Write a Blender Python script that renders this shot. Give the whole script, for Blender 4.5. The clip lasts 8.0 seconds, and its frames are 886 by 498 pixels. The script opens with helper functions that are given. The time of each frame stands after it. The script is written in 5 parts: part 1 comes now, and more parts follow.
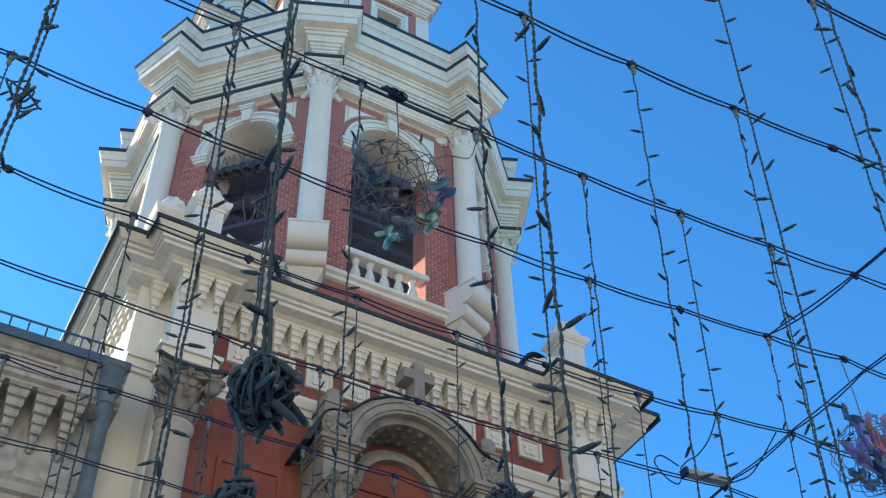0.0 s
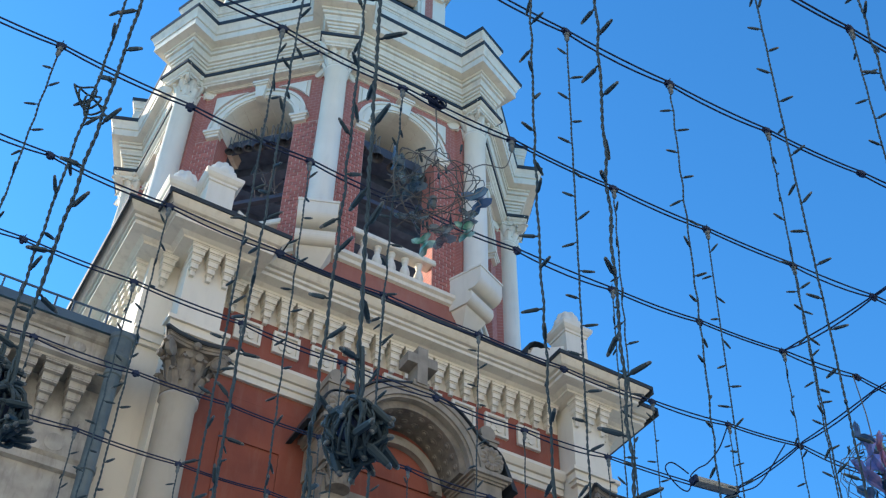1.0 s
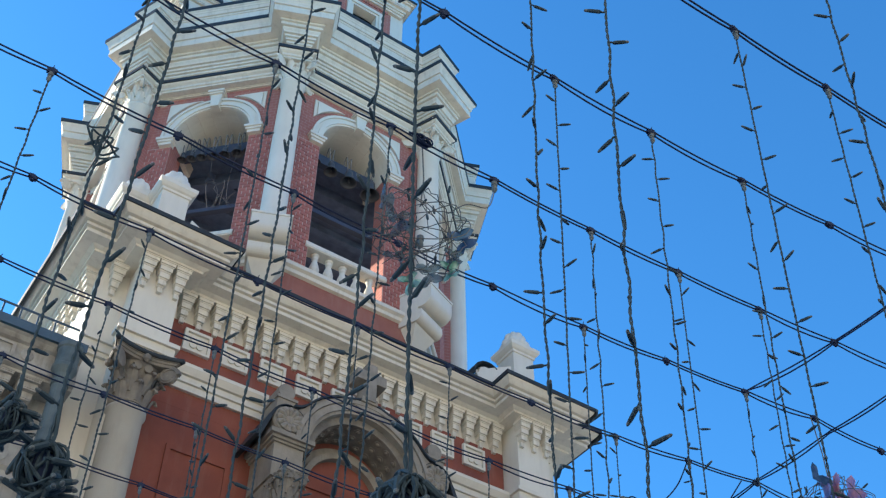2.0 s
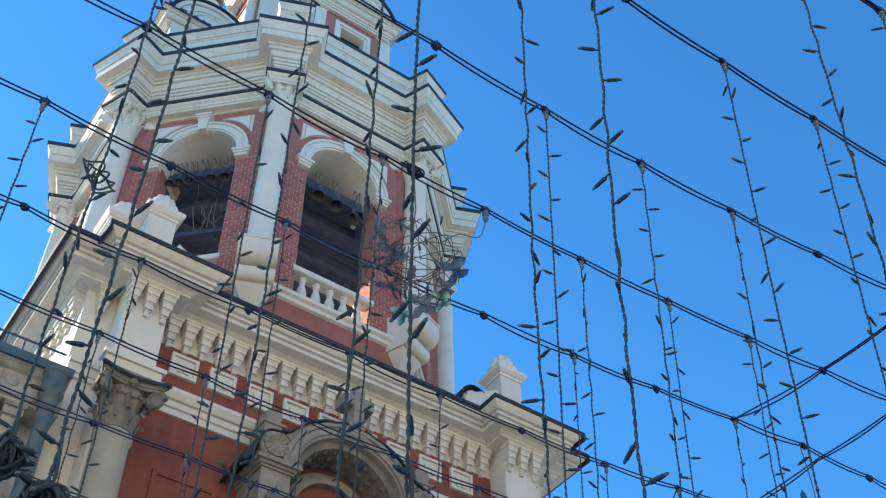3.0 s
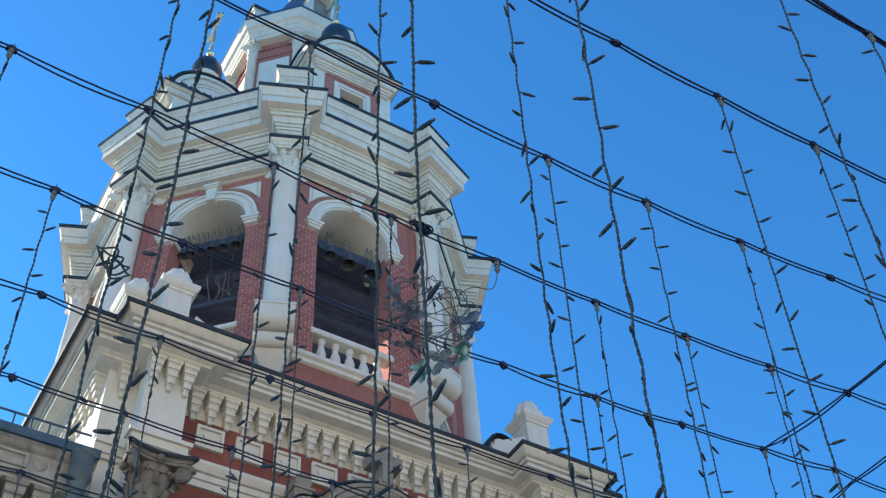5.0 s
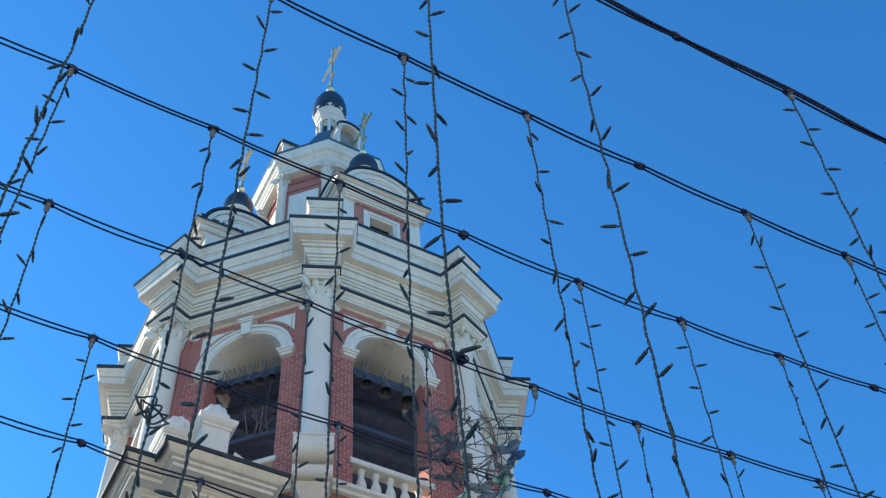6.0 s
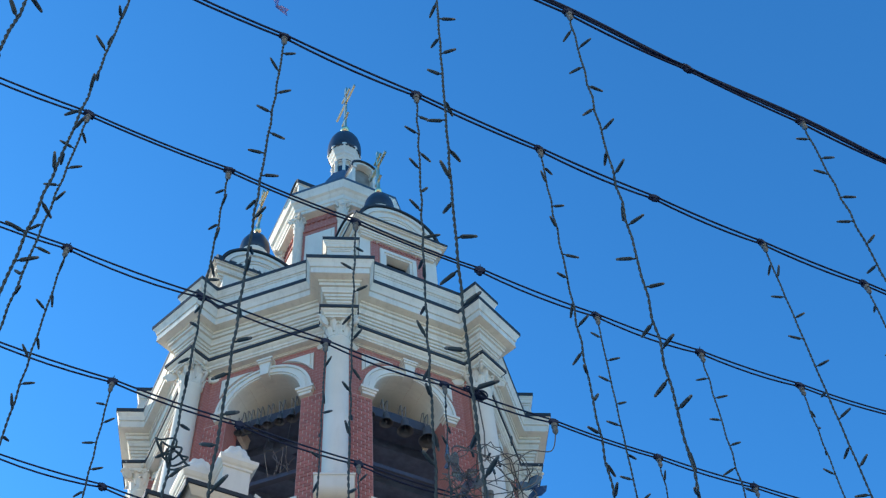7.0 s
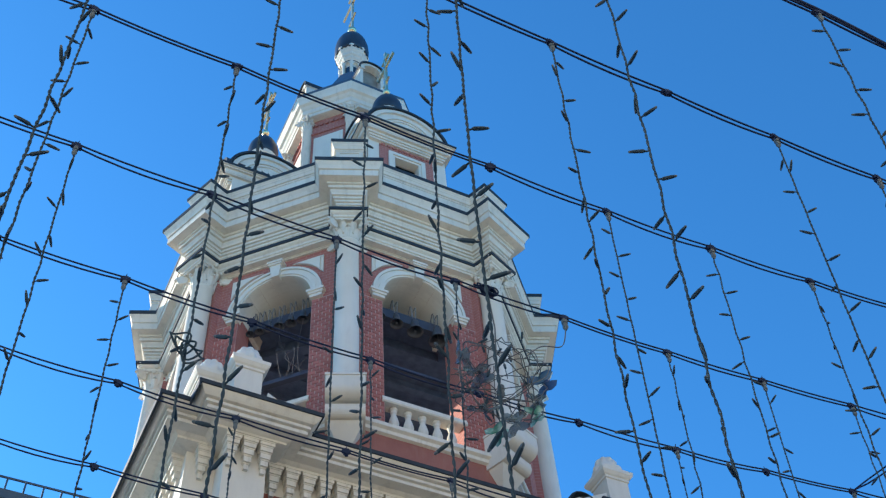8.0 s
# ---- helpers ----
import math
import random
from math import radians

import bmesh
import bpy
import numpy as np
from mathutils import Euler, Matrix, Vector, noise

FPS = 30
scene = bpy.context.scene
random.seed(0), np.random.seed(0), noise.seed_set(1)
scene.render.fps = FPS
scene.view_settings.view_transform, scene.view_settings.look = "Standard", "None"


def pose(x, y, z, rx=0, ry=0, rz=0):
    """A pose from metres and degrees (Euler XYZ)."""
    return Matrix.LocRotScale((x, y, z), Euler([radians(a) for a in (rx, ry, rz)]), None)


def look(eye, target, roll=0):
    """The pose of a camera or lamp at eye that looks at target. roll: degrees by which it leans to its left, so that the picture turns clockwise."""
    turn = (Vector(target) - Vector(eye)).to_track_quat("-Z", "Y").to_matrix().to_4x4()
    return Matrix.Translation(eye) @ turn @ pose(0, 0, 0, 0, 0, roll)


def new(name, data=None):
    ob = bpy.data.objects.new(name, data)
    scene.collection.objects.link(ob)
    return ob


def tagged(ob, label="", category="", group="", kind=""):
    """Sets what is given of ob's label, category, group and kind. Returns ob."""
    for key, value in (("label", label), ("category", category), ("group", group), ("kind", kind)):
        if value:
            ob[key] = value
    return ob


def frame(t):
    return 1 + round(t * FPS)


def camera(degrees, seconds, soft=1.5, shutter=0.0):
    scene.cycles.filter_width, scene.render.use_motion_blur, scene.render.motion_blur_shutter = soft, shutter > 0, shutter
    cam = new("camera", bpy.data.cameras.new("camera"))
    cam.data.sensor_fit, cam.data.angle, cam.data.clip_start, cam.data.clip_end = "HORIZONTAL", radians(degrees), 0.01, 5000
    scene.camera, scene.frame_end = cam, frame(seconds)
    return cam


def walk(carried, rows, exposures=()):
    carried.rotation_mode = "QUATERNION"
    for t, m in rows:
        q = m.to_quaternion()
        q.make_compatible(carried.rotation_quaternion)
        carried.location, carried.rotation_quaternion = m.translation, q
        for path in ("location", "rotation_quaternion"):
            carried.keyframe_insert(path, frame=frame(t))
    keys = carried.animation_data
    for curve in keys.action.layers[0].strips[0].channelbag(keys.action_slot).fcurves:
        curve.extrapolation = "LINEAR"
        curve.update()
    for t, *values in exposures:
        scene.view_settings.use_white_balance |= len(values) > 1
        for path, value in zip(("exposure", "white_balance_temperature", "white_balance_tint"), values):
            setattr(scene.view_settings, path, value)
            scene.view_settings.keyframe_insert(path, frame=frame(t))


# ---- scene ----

# ---------------------------------------------------------------- camera
cam = camera(42.086, 8.0, soft=1.25)
ROWS = [
    # seconds, x, y, z, pitch, roll, yaw
    (0.0, -5.623, -14.636, 1.630, 46.374, 1.201, -29.045),
    (0.5, -5.691, -14.692, 1.645, 45.789, 0.698, -29.393),
    (1.0, -5.792, -14.687, 1.643, 45.332, -0.702, -31.010),
    (1.5, -5.908, -14.676, 1.659, 45.312, -0.127, -32.984),
    (2.0, -5.985, -14.703, 1.662, 45.925, -0.039, -34.465),
    (3.5, -6.025, -14.726, 1.673, 47.585, 0.750, -34.989),
    (4.0, -6.029, -14.737, 1.669, 48.277, 1.246, -34.641),
    (4.2, -6.031, -14.732, 1.667, 48.507, 1.566, -34.305),
    (5.3, -6.042, -14.765, 1.658, 51.025, 3.797, -29.712),
    (5.5, -6.045, -14.771, 1.666, 52.624, 3.703, -28.847),
    (6.0, -6.053, -14.782, 1.669, 55.809, 3.452, -27.739),
    (6.5, -6.058, -14.791, 1.665, 57.603, 3.563, -26.752),
    (7.0, -6.053, -14.785, 1.661, 57.737, 3.418, -26.275),
    (7.5, -6.051, -14.775, 1.657, 55.430, 3.297, -26.134),
    (8.0, -6.049, -14.762, 1.655, 52.942, 3.205, -25.811),
]
walk(cam, [(t, pose(x, y, z, 90 + p, r, w)) for t, x, y, z, p, r, w in ROWS], [(0.0, 1.08, 6850, 10), (2.0, 1.09, 6850, 10), (4.2, 1.03, 6750, 10), (5.5, 0.89, 6520, 10), (6.5, 0.84, 6450, 10), (7.2, 0.84, 6450, 10), (8.0, 0.88, 6550, 10)])

# ---------------------------------------------------------------- world and sun
SUN_AZ, SUN_EL = 121.5, 22.0          # degrees from +x towards +y, and height
world = bpy.data.worlds.new("sky")
scene.world = world
world.use_nodes = True
wn = world.node_tree.nodes
sky = wn.new("ShaderNodeTexSky")
sky.sky_type, sky.sun_disc = "NISHITA", False
sky.sun_elevation, sky.sun_rotation = radians(SUN_EL), radians(90 - SUN_AZ)
sky.air_density, sky.dust_density, sky.ozone_density = 1.0, 0.4, 4.0
tint = wn.new("ShaderNodeVectorMath")          # the deep azure of this dry spring sky
tint.operation = "MULTIPLY"
tint.inputs[1].default_value = (0.34, 1.0, 1.38)
world.node_tree.links.new(sky.outputs[0], tint.inputs[0])
world.node_tree.links.new(tint.outputs[0], wn["Background"].inputs[0])
wn["Background"].inputs[1].default_value = 0.13
sun = new("sun", bpy.data.lights.new("sun", "SUN"))
sun.data.energy, sun.data.angle, sun.data.color = 5.0, radians(0.55), (1.0, 0.90, 0.75)
sd = Vector((math.cos(radians(SUN_AZ)) * math.cos(radians(SUN_EL)), math.sin(radians(SUN_AZ)) * math.cos(radians(SUN_EL)), math.sin(radians(SUN_EL))))
sun.matrix_world = look(sd * 60, (0, 0, 0))

# ---------------------------------------------------------------- materials


def surface(name, colour, colour2=None, rough=0.75, metal=0.0, scale=3.0, bump=0.15, fine=60.0, dirt=None, dirt_amount=0.45, spec=0.4):
    """A painted, stone or metal surface: two colours in broad patches, a stain colour in streaks, fine relief."""
    m = bpy.data.materials.new(name)
    m.use_nodes = True
    n, l = m.node_tree.nodes, m.node_tree.links
    b = n["Principled BSDF"]
    b.inputs["Roughness"].default_value, b.inputs["Metallic"].default_value = rough, metal
    b.inputs["Specular IOR Level"].default_value = spec
    co = n.new("ShaderNodeTexCoord")
    big = n.new("ShaderNodeTexNoise")
    big.inputs["Scale"].default_value, big.inputs["Detail"].default_value = scale, 6
    l.new(co.outputs["Object"], big.inputs["Vector"])
    mix = n.new("ShaderNodeMix")
    mix.data_type = "RGBA"
    mix.inputs[6].default_value = (*colour, 1)
    mix.inputs[7].default_value = (*(colour2 or [c * 0.86 for c in colour]), 1)
    ramp = n.new("ShaderNodeMapRange")
    ramp.inputs[1].default_value, ramp.inputs[2].default_value = 0.35, 0.68
    l.new(big.outputs[0], ramp.inputs[0])
    l.new(ramp.outputs[0], mix.inputs[0])
    out = mix.outputs[2]
    if dirt:
        st = n.new("ShaderNodeMapping")
        st.inputs["Scale"].default_value = (5.0, 5.0, 0.9)
        l.new(co.outputs["Object"], st.inputs[0])
        sn = n.new("ShaderNodeTexNoise")
        sn.inputs["Scale"].default_value, sn.inputs["Detail"].default_value, sn.inputs["Roughness"].default_value = 1.6, 8, 0.7
        l.new(st.outputs[0], sn.inputs["Vector"])
        sr = n.new("ShaderNodeMapRange")
        sr.inputs[1].default_value, sr.inputs[2].default_value, sr.inputs[4].default_value = 0.5, 0.78, dirt_amount
        l.new(sn.outputs[0], sr.inputs[0])
        m2 = n.new("ShaderNodeMix")
        m2.data_type = "RGBA"
        l.new(sr.outputs[0], m2.inputs[0])
        l.new(out, m2.inputs[6])
        m2.inputs[7].default_value = (*dirt, 1)
        out = m2.outputs[2]
    l.new(out, b.inputs["Base Color"])
    if bump:
        fn = n.new("ShaderNodeTexNoise")
        fn.inputs["Scale"].default_value, fn.inputs["Detail"].default_value = fine, 4
        l.new(co.outputs["Object"], fn.inputs["Vector"])
        bp = n.new("ShaderNodeBump")
        bp.inputs["Strength"].default_value, bp.inputs["Distance"].default_value = bump, 0.01
        l.new(fn.outputs[0], bp.inputs["Height"])
        l.new(bp.outputs[0], b.inputs["Normal"])
    return m


def varied(m, low=0.8, high=1.15):
    """Multiplies the base colour by a random shade for each object."""
    n, l = m.node_tree.nodes, m.node_tree.links
    b = n["Principled BSDF"]
    link = b.inputs["Base Color"].links[0]
    src = link.from_socket
    inf = n.new("ShaderNodeObjectInfo")
    mr = n.new("ShaderNodeMapRange")
    mr.inputs[3].default_value, mr.inputs[4].default_value = low, high
    l.new(inf.outputs["Random"], mr.inputs[0])
    vm = n.new("ShaderNodeVectorMath")
    vm.operation = "SCALE"
    l.new(src, vm.inputs[0])
    l.new(mr.outputs[0], vm.inputs[3])
    l.new(vm.outputs[0], b.inputs["Base Color"])
    return m


def brickwork(name):
    m = surface(name, (0.40, 0.148, 0.122), (0.335, 0.116, 0.096), 0.85, dirt=(0.42, 0.24, 0.19), dirt_amount=0.35, bump=0.2)
    n, l = m.node_tree.nodes, m.node_tree.links
    b = n["Principled BSDF"]
    src = b.inputs["Base Color"].links[0].from_socket
    co = n.new("ShaderNodeTexCoord")
    sx = n.new("ShaderNodeSeparateXYZ")
    cx = n.new("ShaderNodeCombineXYZ")
    l.new(co.outputs["Object"], sx.inputs[0])
    l.new(sx.outputs[0], cx.inputs[0])
    l.new(sx.outputs[2], cx.inputs[1])
    bt = n.new("ShaderNodeTexBrick")
    bt.inputs["Scale"].default_value, bt.inputs["Brick Width"].default_value, bt.inputs["Row Height"].default_value = 1.0, 0.135, 0.0752
    bt.inputs["Mortar Size"].default_value = 0.005
    bt.inputs["Color1"].default_value = bt.inputs["Color2"].default_value = (0, 0, 0, 1)
    bt.inputs["Mortar"].default_value = (0.36, 0.36, 0.36, 1)
    l.new(cx.outputs[0], bt.inputs["Vector"])
    mx = n.new("ShaderNodeMix")
    mx.data_type = "RGBA"
    l.new(bt.outputs["Color"], mx.inputs[0])
    l.new(src, mx.inputs[6])
    mx.inputs[7].default_value = (0.55, 0.42, 0.34, 1)
    l.new(mx.outputs[2], b.inputs["Base Color"])
    return m


CREAM = surface("cream_plaster", (0.71, 0.67, 0.585), (0.62, 0.585, 0.505), 0.8, scale=1.3, dirt=(0.27, 0.24, 0.20), dirt_amount=0.42, bump=0.25)
WHITE = surface("white_plaster", (0.70, 0.665, 0.585), (0.63, 0.595, 0.52), 0.8, scale=1.1, dirt=(0.44, 0.41, 0.36), dirt_amount=0.28, bump=0.12)
# white plaster darkened to grey: the great columns' shade is in the colour
COLUMN = surface("shaded_white_plaster", (0.42, 0.405, 0.37), (0.34, 0.325, 0.295), 0.85, scale=1.5, dirt=(0.30, 0.28, 0.25), dirt_amount=0.5, bump=0.15)
STONE = surface("weathered_grey_stone", (0.31, 0.28, 0.24), (0.22, 0.20, 0.17), 0.9, scale=4.0, dirt=(0.12, 0.11, 0.10), dirt_amount=0.6, bump=0.4, fine=35)
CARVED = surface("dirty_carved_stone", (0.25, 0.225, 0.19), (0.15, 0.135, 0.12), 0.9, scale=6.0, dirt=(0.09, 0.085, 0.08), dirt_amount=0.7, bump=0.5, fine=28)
RED = surface("red_painted_plaster", (0.275, 0.082, 0.054), (0.19, 0.056, 0.042), 0.8, scale=1.6, dirt=(0.27, 0.13, 0.10), dirt_amount=0.6, bump=0.15)
DUSTY = surface("dusty_red_plaster", (0.33, 0.13, 0.10), (0.26, 0.095, 0.075), 0.85, scale=2.2, dirt=(0.34, 0.20, 0.165), dirt_amount=0.6, bump=0.3)
BRICKW = brickwork("red_brickwork")
BRICK = varied(surface("red_brick", (0.41, 0.150, 0.125), (0.34, 0.118, 0.098), 0.85, scale=9, dirt=(0.45, 0.27, 0.22), dirt_amount=0.3, bump=0.3), 0.85, 1.15)
MORTAR = surface("pale_mortar", (0.49, 0.355, 0.305), (0.41, 0.29, 0.25), 0.9, scale=8)
LEAD = surface("dark_sheet_metal", (0.026, 0.034, 0.043), (0.037, 0.047, 0.057), 0.6, 0.0, scale=5, bump=0.1, spec=0.25)
ROOF = surface("blue_green_sheet_roof", (0.036, 0.082, 0.140), (0.058, 0.105, 0.160), 0.55, 0.0, scale=3, dirt=(0.03, 0.04, 0.05), dirt_amount=0.6)
DOME = surface("dark_blue_dome_metal", (0.040, 0.046, 0.058), (0.055, 0.062, 0.075), 0.40, 0.45, scale=4, bump=0.05)
GOLD = surface("gilded_metal", (0.90, 0.76, 0.46), (0.82, 0.66, 0.38), 0.30, 1.0, scale=6, bump=0.05)
BRONZE = surface("dark_bell_bronze", (0.062, 0.072, 0.086), (0.080, 0.090, 0.104), 0.6, 0.15, scale=8)
# blue haze of the dim belfry is put into this timber colour
TIMBER = surface("haze_lifted_timber", (0.100, 0.142, 0.220), (0.070, 0.100, 0.160), 0.85, scale=7, bump=0.3)
STRAP = surface("dull_galvanised_iron", (0.20, 0.21, 0.22), (0.13, 0.14, 0.15), 0.6, 0.0, scale=8)
ROPE = surface("frayed_hemp_rope", (0.10, 0.105, 0.115), (0.06, 0.064, 0.072), 0.9, scale=20)
ALLOY = surface("grey_cast_alloy", (0.30, 0.33, 0.35), (0.24, 0.27, 0.29), 0.5, 0.0, scale=6)
# deeper belfry timber, the same blue haze painted into its colour
DARKIN = surface("haze_blue_timber", (0.062, 0.084, 0.130), (0.046, 0.063, 0.098), 0.9, scale=2)
GLASS = surface("dark_window_glass", (0.01, 0.012, 0.015), (0.015, 0.018, 0.02), 0.08, 0.0, scale=2, bump=0.0, spec=0.8)
# black cable and green rubber, lifted towards blue: haze put into the colour
CABLE = surface("black_rubber_cable", (0.019, 0.032, 0.078), (0.025, 0.040, 0.092), 0.75, scale=20, bump=0.1, spec=0.08)
GREEN = surface("dark_green_rubber", (0.034, 0.060, 0.083), (0.046, 0.075, 0.100), 0.6, scale=15, bump=0.15, spec=0.15)
SOCKET = surface("grey_plastic_socket", (0.11, 0.15, 0.18), (0.07, 0.10, 0.13), 0.5, scale=12, bump=0.05)
LENS = surface("dull_clear_lens", (0.075, 0.098, 0.118), (0.105, 0.130, 0.150), 0.3, scale=12, bump=0.0)
# string cord made paler and bluer, with haze and skylight in its colour
ROPEW = surface("hazed_green_cable", (0.044, 0.074, 0.100), (0.060, 0.094, 0.122), 0.75, scale=18, bump=0.2, spec=0.1)
WIRE = surface("thin_brown_wire", (0.070, 0.075, 0.080), (0.115, 0.115, 0.115), 0.55, scale=15, bump=0.0)
PALE = surface("pale_cream_wash", (0.43, 0.42, 0.39), (0.27, 0.262, 0.245), 0.85, scale=3.5, dirt=(0.13, 0.12, 0.11), dirt_amount=0.75, bump=0.7, fine=16)
PIPE = surface("galvanised_pipe", (0.110, 0.148, 0.162), (0.062, 0.090, 0.104), 0.55, 0.0, scale=5, dirt=(0.12, 0.13, 0.14), dirt_amount=0.5)
PAVING = surface("grey_granite_paving", (0.30, 0.29, 0.28), (0.24, 0.23, 0.22), 0.8, scale=1.2, bump=0.2)
# colour of the added facade, chosen for the light it bounces
OPPOSITE = surface("bounce_facade", (0.44, 0.405, 0.35), (0.385, 0.355, 0.305), 0.85, scale=0.8)


def film(name, colour, tint, alpha):
    """Iridescent plastic film, seen through in part."""
    m = bpy.data.materials.new(name)
    m.use_nodes = True
    n, l = m.node_tree.nodes, m.node_tree.links
    b = n["Principled BSDF"]
    co, nz, mx = n.new("ShaderNodeTexCoord"), n.new("ShaderNodeTexNoise"), n.new("ShaderNodeMix")
    nz.inputs["Scale"].default_value, nz.inputs["Detail"].default_value = 22, 3
    l.new(co.outputs["Object"], nz.inputs["Vector"])
    mx.data_type = "RGBA"
    mx.inputs[6].default_value, mx.inputs[7].default_value = (*colour, 1), (*tint, 1)
    mr = n.new("ShaderNodeMapRange")
    mr.inputs[1].default_value, mr.inputs[2].default_value = 0.4, 0.6
    l.new(nz.outputs[0], mr.inputs[0])
    l.new(mr.outputs[0], mx.inputs[0])
    l.new(mx.outputs[2], b.inputs["Base Color"])
    b.inputs["Roughness"].default_value, b.inputs["Metallic"].default_value, b.inputs["Alpha"].default_value = 0.18, 0.35, alpha
    b.inputs["Thin Film Thickness"].default_value = 420
    through_light, both = n.new("ShaderNodeBsdfTranslucent"), n.new("ShaderNodeMixShader")
    l.new(mx.outputs[2], through_light.inputs["Color"])
    both.inputs[0].default_value = 0.35
    l.new(b.outputs[0], both.inputs[1])
    l.new(through_light.outputs[0], both.inputs[2])
    l.new(both.outputs[0], n["Material Output"].inputs["Surface"])
    bp = n.new("ShaderNodeBump")
    bp.inputs["Strength"].default_value, bp.inputs["Distance"].default_value = 0.7, 0.01
    l.new(nz.outputs[0], bp.inputs["Height"])
    l.new(bp.outputs[0], b.inputs["Normal"])
    return m


FILM_BLUE = film("blue_film", (0.08, 0.18, 0.34), (0.18, 0.30, 0.48), 0.75)
FILM_GREEN = film("mint_film", (0.10, 0.34, 0.28), (0.55, 0.80, 0.74), 0.7)
FILM_GREY = film("clear_film", (0.10, 0.15, 0.18), (0.26, 0.34, 0.38), 0.4)
FILM_PINK = film("pink_film", (0.74, 0.38, 0.46), (0.50, 0.36, 0.64), 0.6)
FILM_VIOLET = film("violet_film", (0.24, 0.30, 0.60), (0.52, 0.42, 0.68), 0.6)

# ---------------------------------------------------------------- mesh tools


class Solid:
    """Collects vertices and faces for one mesh."""

    def __init__(self):
        self.v, self.f = [], []

    def add(self, verts, faces, m=None):
        k = len(self.v)
        self.v += [tuple(m @ Vector(p)) for p in verts] if m else [tuple(p) for p in verts]
        self.f += [tuple(i + k for i in q) for q in faces]
        return self

    def box(self, x0, x1, y0, y1, z0, z1, m=None):
        p = [(x, y, z) for z in (z0, z1) for y in (y0, y1) for x in (x0, x1)]
        return self.add(p, [(0, 2, 3, 1), (4, 5, 7, 6), (0, 1, 5, 4), (2, 6, 7, 3), (0, 4, 6, 2), (1, 3, 7, 5)], m)

    def loft(self, rings, m=None, caps=True, closed=True):
        n = len(rings[0])
        v = [p for r in rings for p in r]
        f = []
        for a in range(len(rings) - 1):
            for i in range(n if closed else n - 1):
                j = (i + 1) % n
                f.append((a * n + i, a * n + j, (a + 1) * n + j, (a + 1) * n + i))
        if caps:
            f += [tuple(range(n))[::-1], tuple((len(rings) - 1) * n + i for i in range(n))]
        return self.add(v, f, m)

    def lathe(self, profile, seg=20, m=None, start=0.0, sweep=360.0):
        full = sweep >= 360
        k = seg if full else seg + 1
        rings = [[(r * math.cos(radians(start + sweep * i / seg)), r * math.sin(radians(start + sweep * i / seg)), z) for i in range(k)] for r, z in profile]
        return self.loft(rings, m, caps=full, closed=full)

    def tube(self, path, r, seg=5, m=None):
        path = [Vector(p) for p in path]
        rings = []
        for i, p in enumerate(path):
            d = (path[min(i + 1, len(path) - 1)] - path[max(i - 1, 0)]).normalized()
            side = d.cross(Vector((0, 0, 1)) if abs(d.z) < 0.9 else Vector((1, 0, 0))).normalized()
            up = side.cross(d)
            rr = r[i] if isinstance(r, (list, tuple)) else r
            rings.append([tuple(p + (side * math.cos(a) + up * math.sin(a)) * rr) for a in [2 * math.pi * k / seg for k in range(seg)]])
        return self.loft(rings, m)

    def prism(self, outline, y0, y1, m=None):
        """A flat outline in x and z, carried from y0 to y1."""
        return self.loft([[(x, y0, z) for x, z in outline], [(x, y1, z) for x, z in outline]], m)

    def mesh(self, name, mat, smooth=False, tidy=True):
        me = bpy.data.meshes.new(name)
        me.from_pydata(self.v, [], self.f)
        if tidy:
            bm = bmesh.new()
            bm.from_mesh(me)
            bmesh.ops.recalc_face_normals(bm, faces=bm.faces)
            bm.to_mesh(me)
            bm.free()
        if smooth:
            me.polygons.foreach_set("use_smooth", [True] * len(me.polygons))
        me.materials.append(mat)
        return me


def eased(pts, n=6):
    """A smooth path through the points."""
    pts = [Vector(p) for p in pts]
    out = []
    for i in range(len(pts) - 1):
        a, b, c, d = pts[max(i - 1, 0)], pts[i], pts[i + 1], pts[min(i + 2, len(pts) - 1)]
        for k in range(n):
            f = k / n
            out.append(0.5 * (2 * b + (c - a) * f + (2 * a - 5 * b + 4 * c - d) * f * f + (3 * b - a - 3 * c + d) * f * f * f))
    return out + [pts[-1]]


def part(name, s, mat, parent, label="", m=None, smooth=False):
    """Links a Solid, or a mesh made before, as ONE mesh object under a thing or a part."""
    ob = new(name, s.mesh(name, mat, smooth) if isinstance(s, Solid) else s)
    ob.parent = parent
    if m is not None:
        ob.matrix_basis = m
    return tagged(ob, label)


def thing(name, label, category, m=None, group="", kind=""):
    ob = new(name)
    ob.empty_display_size = 0.2
    if m is not None:
        ob.matrix_basis = m
    return tagged(ob, label, category, group, kind)


def solid(name, s, mat, label, category, group="", kind="", m=None, smooth=False):
    ob = new(name, s.mesh(name, mat, smooth))
    if m is not None:
        ob.matrix_basis = m
    return tagged(ob, label, category, group, kind)


def turn(a, x=0.0, y=0.0, z=0.0):
    return Matrix.Rotation(radians(a), 4, "Z") @ Matrix.Translation((x, y, z))


def facing(angle, apothem, u=0.0, z=0.0):
    """A pose on a face whose outward normal lies at that angle: local -y looks out, local x runs along the face."""
    return Matrix.Rotation(radians(angle + 90), 4, "Z") @ Matrix.Translation((u, -apothem, z))


T22, S22, C22 = math.tan(radians(22.5)), math.sin(radians(22.5)), math.cos(radians(22.5))
CORNERS = [22.5 + 45 * k for k in range(8)]
FACES = [45 * k for k in range(8)]


def octagon(a, z):
    r = a / C22
    return [(r * math.cos(radians(c)), r * math.sin(radians(c)), z) for c in CORNERS]


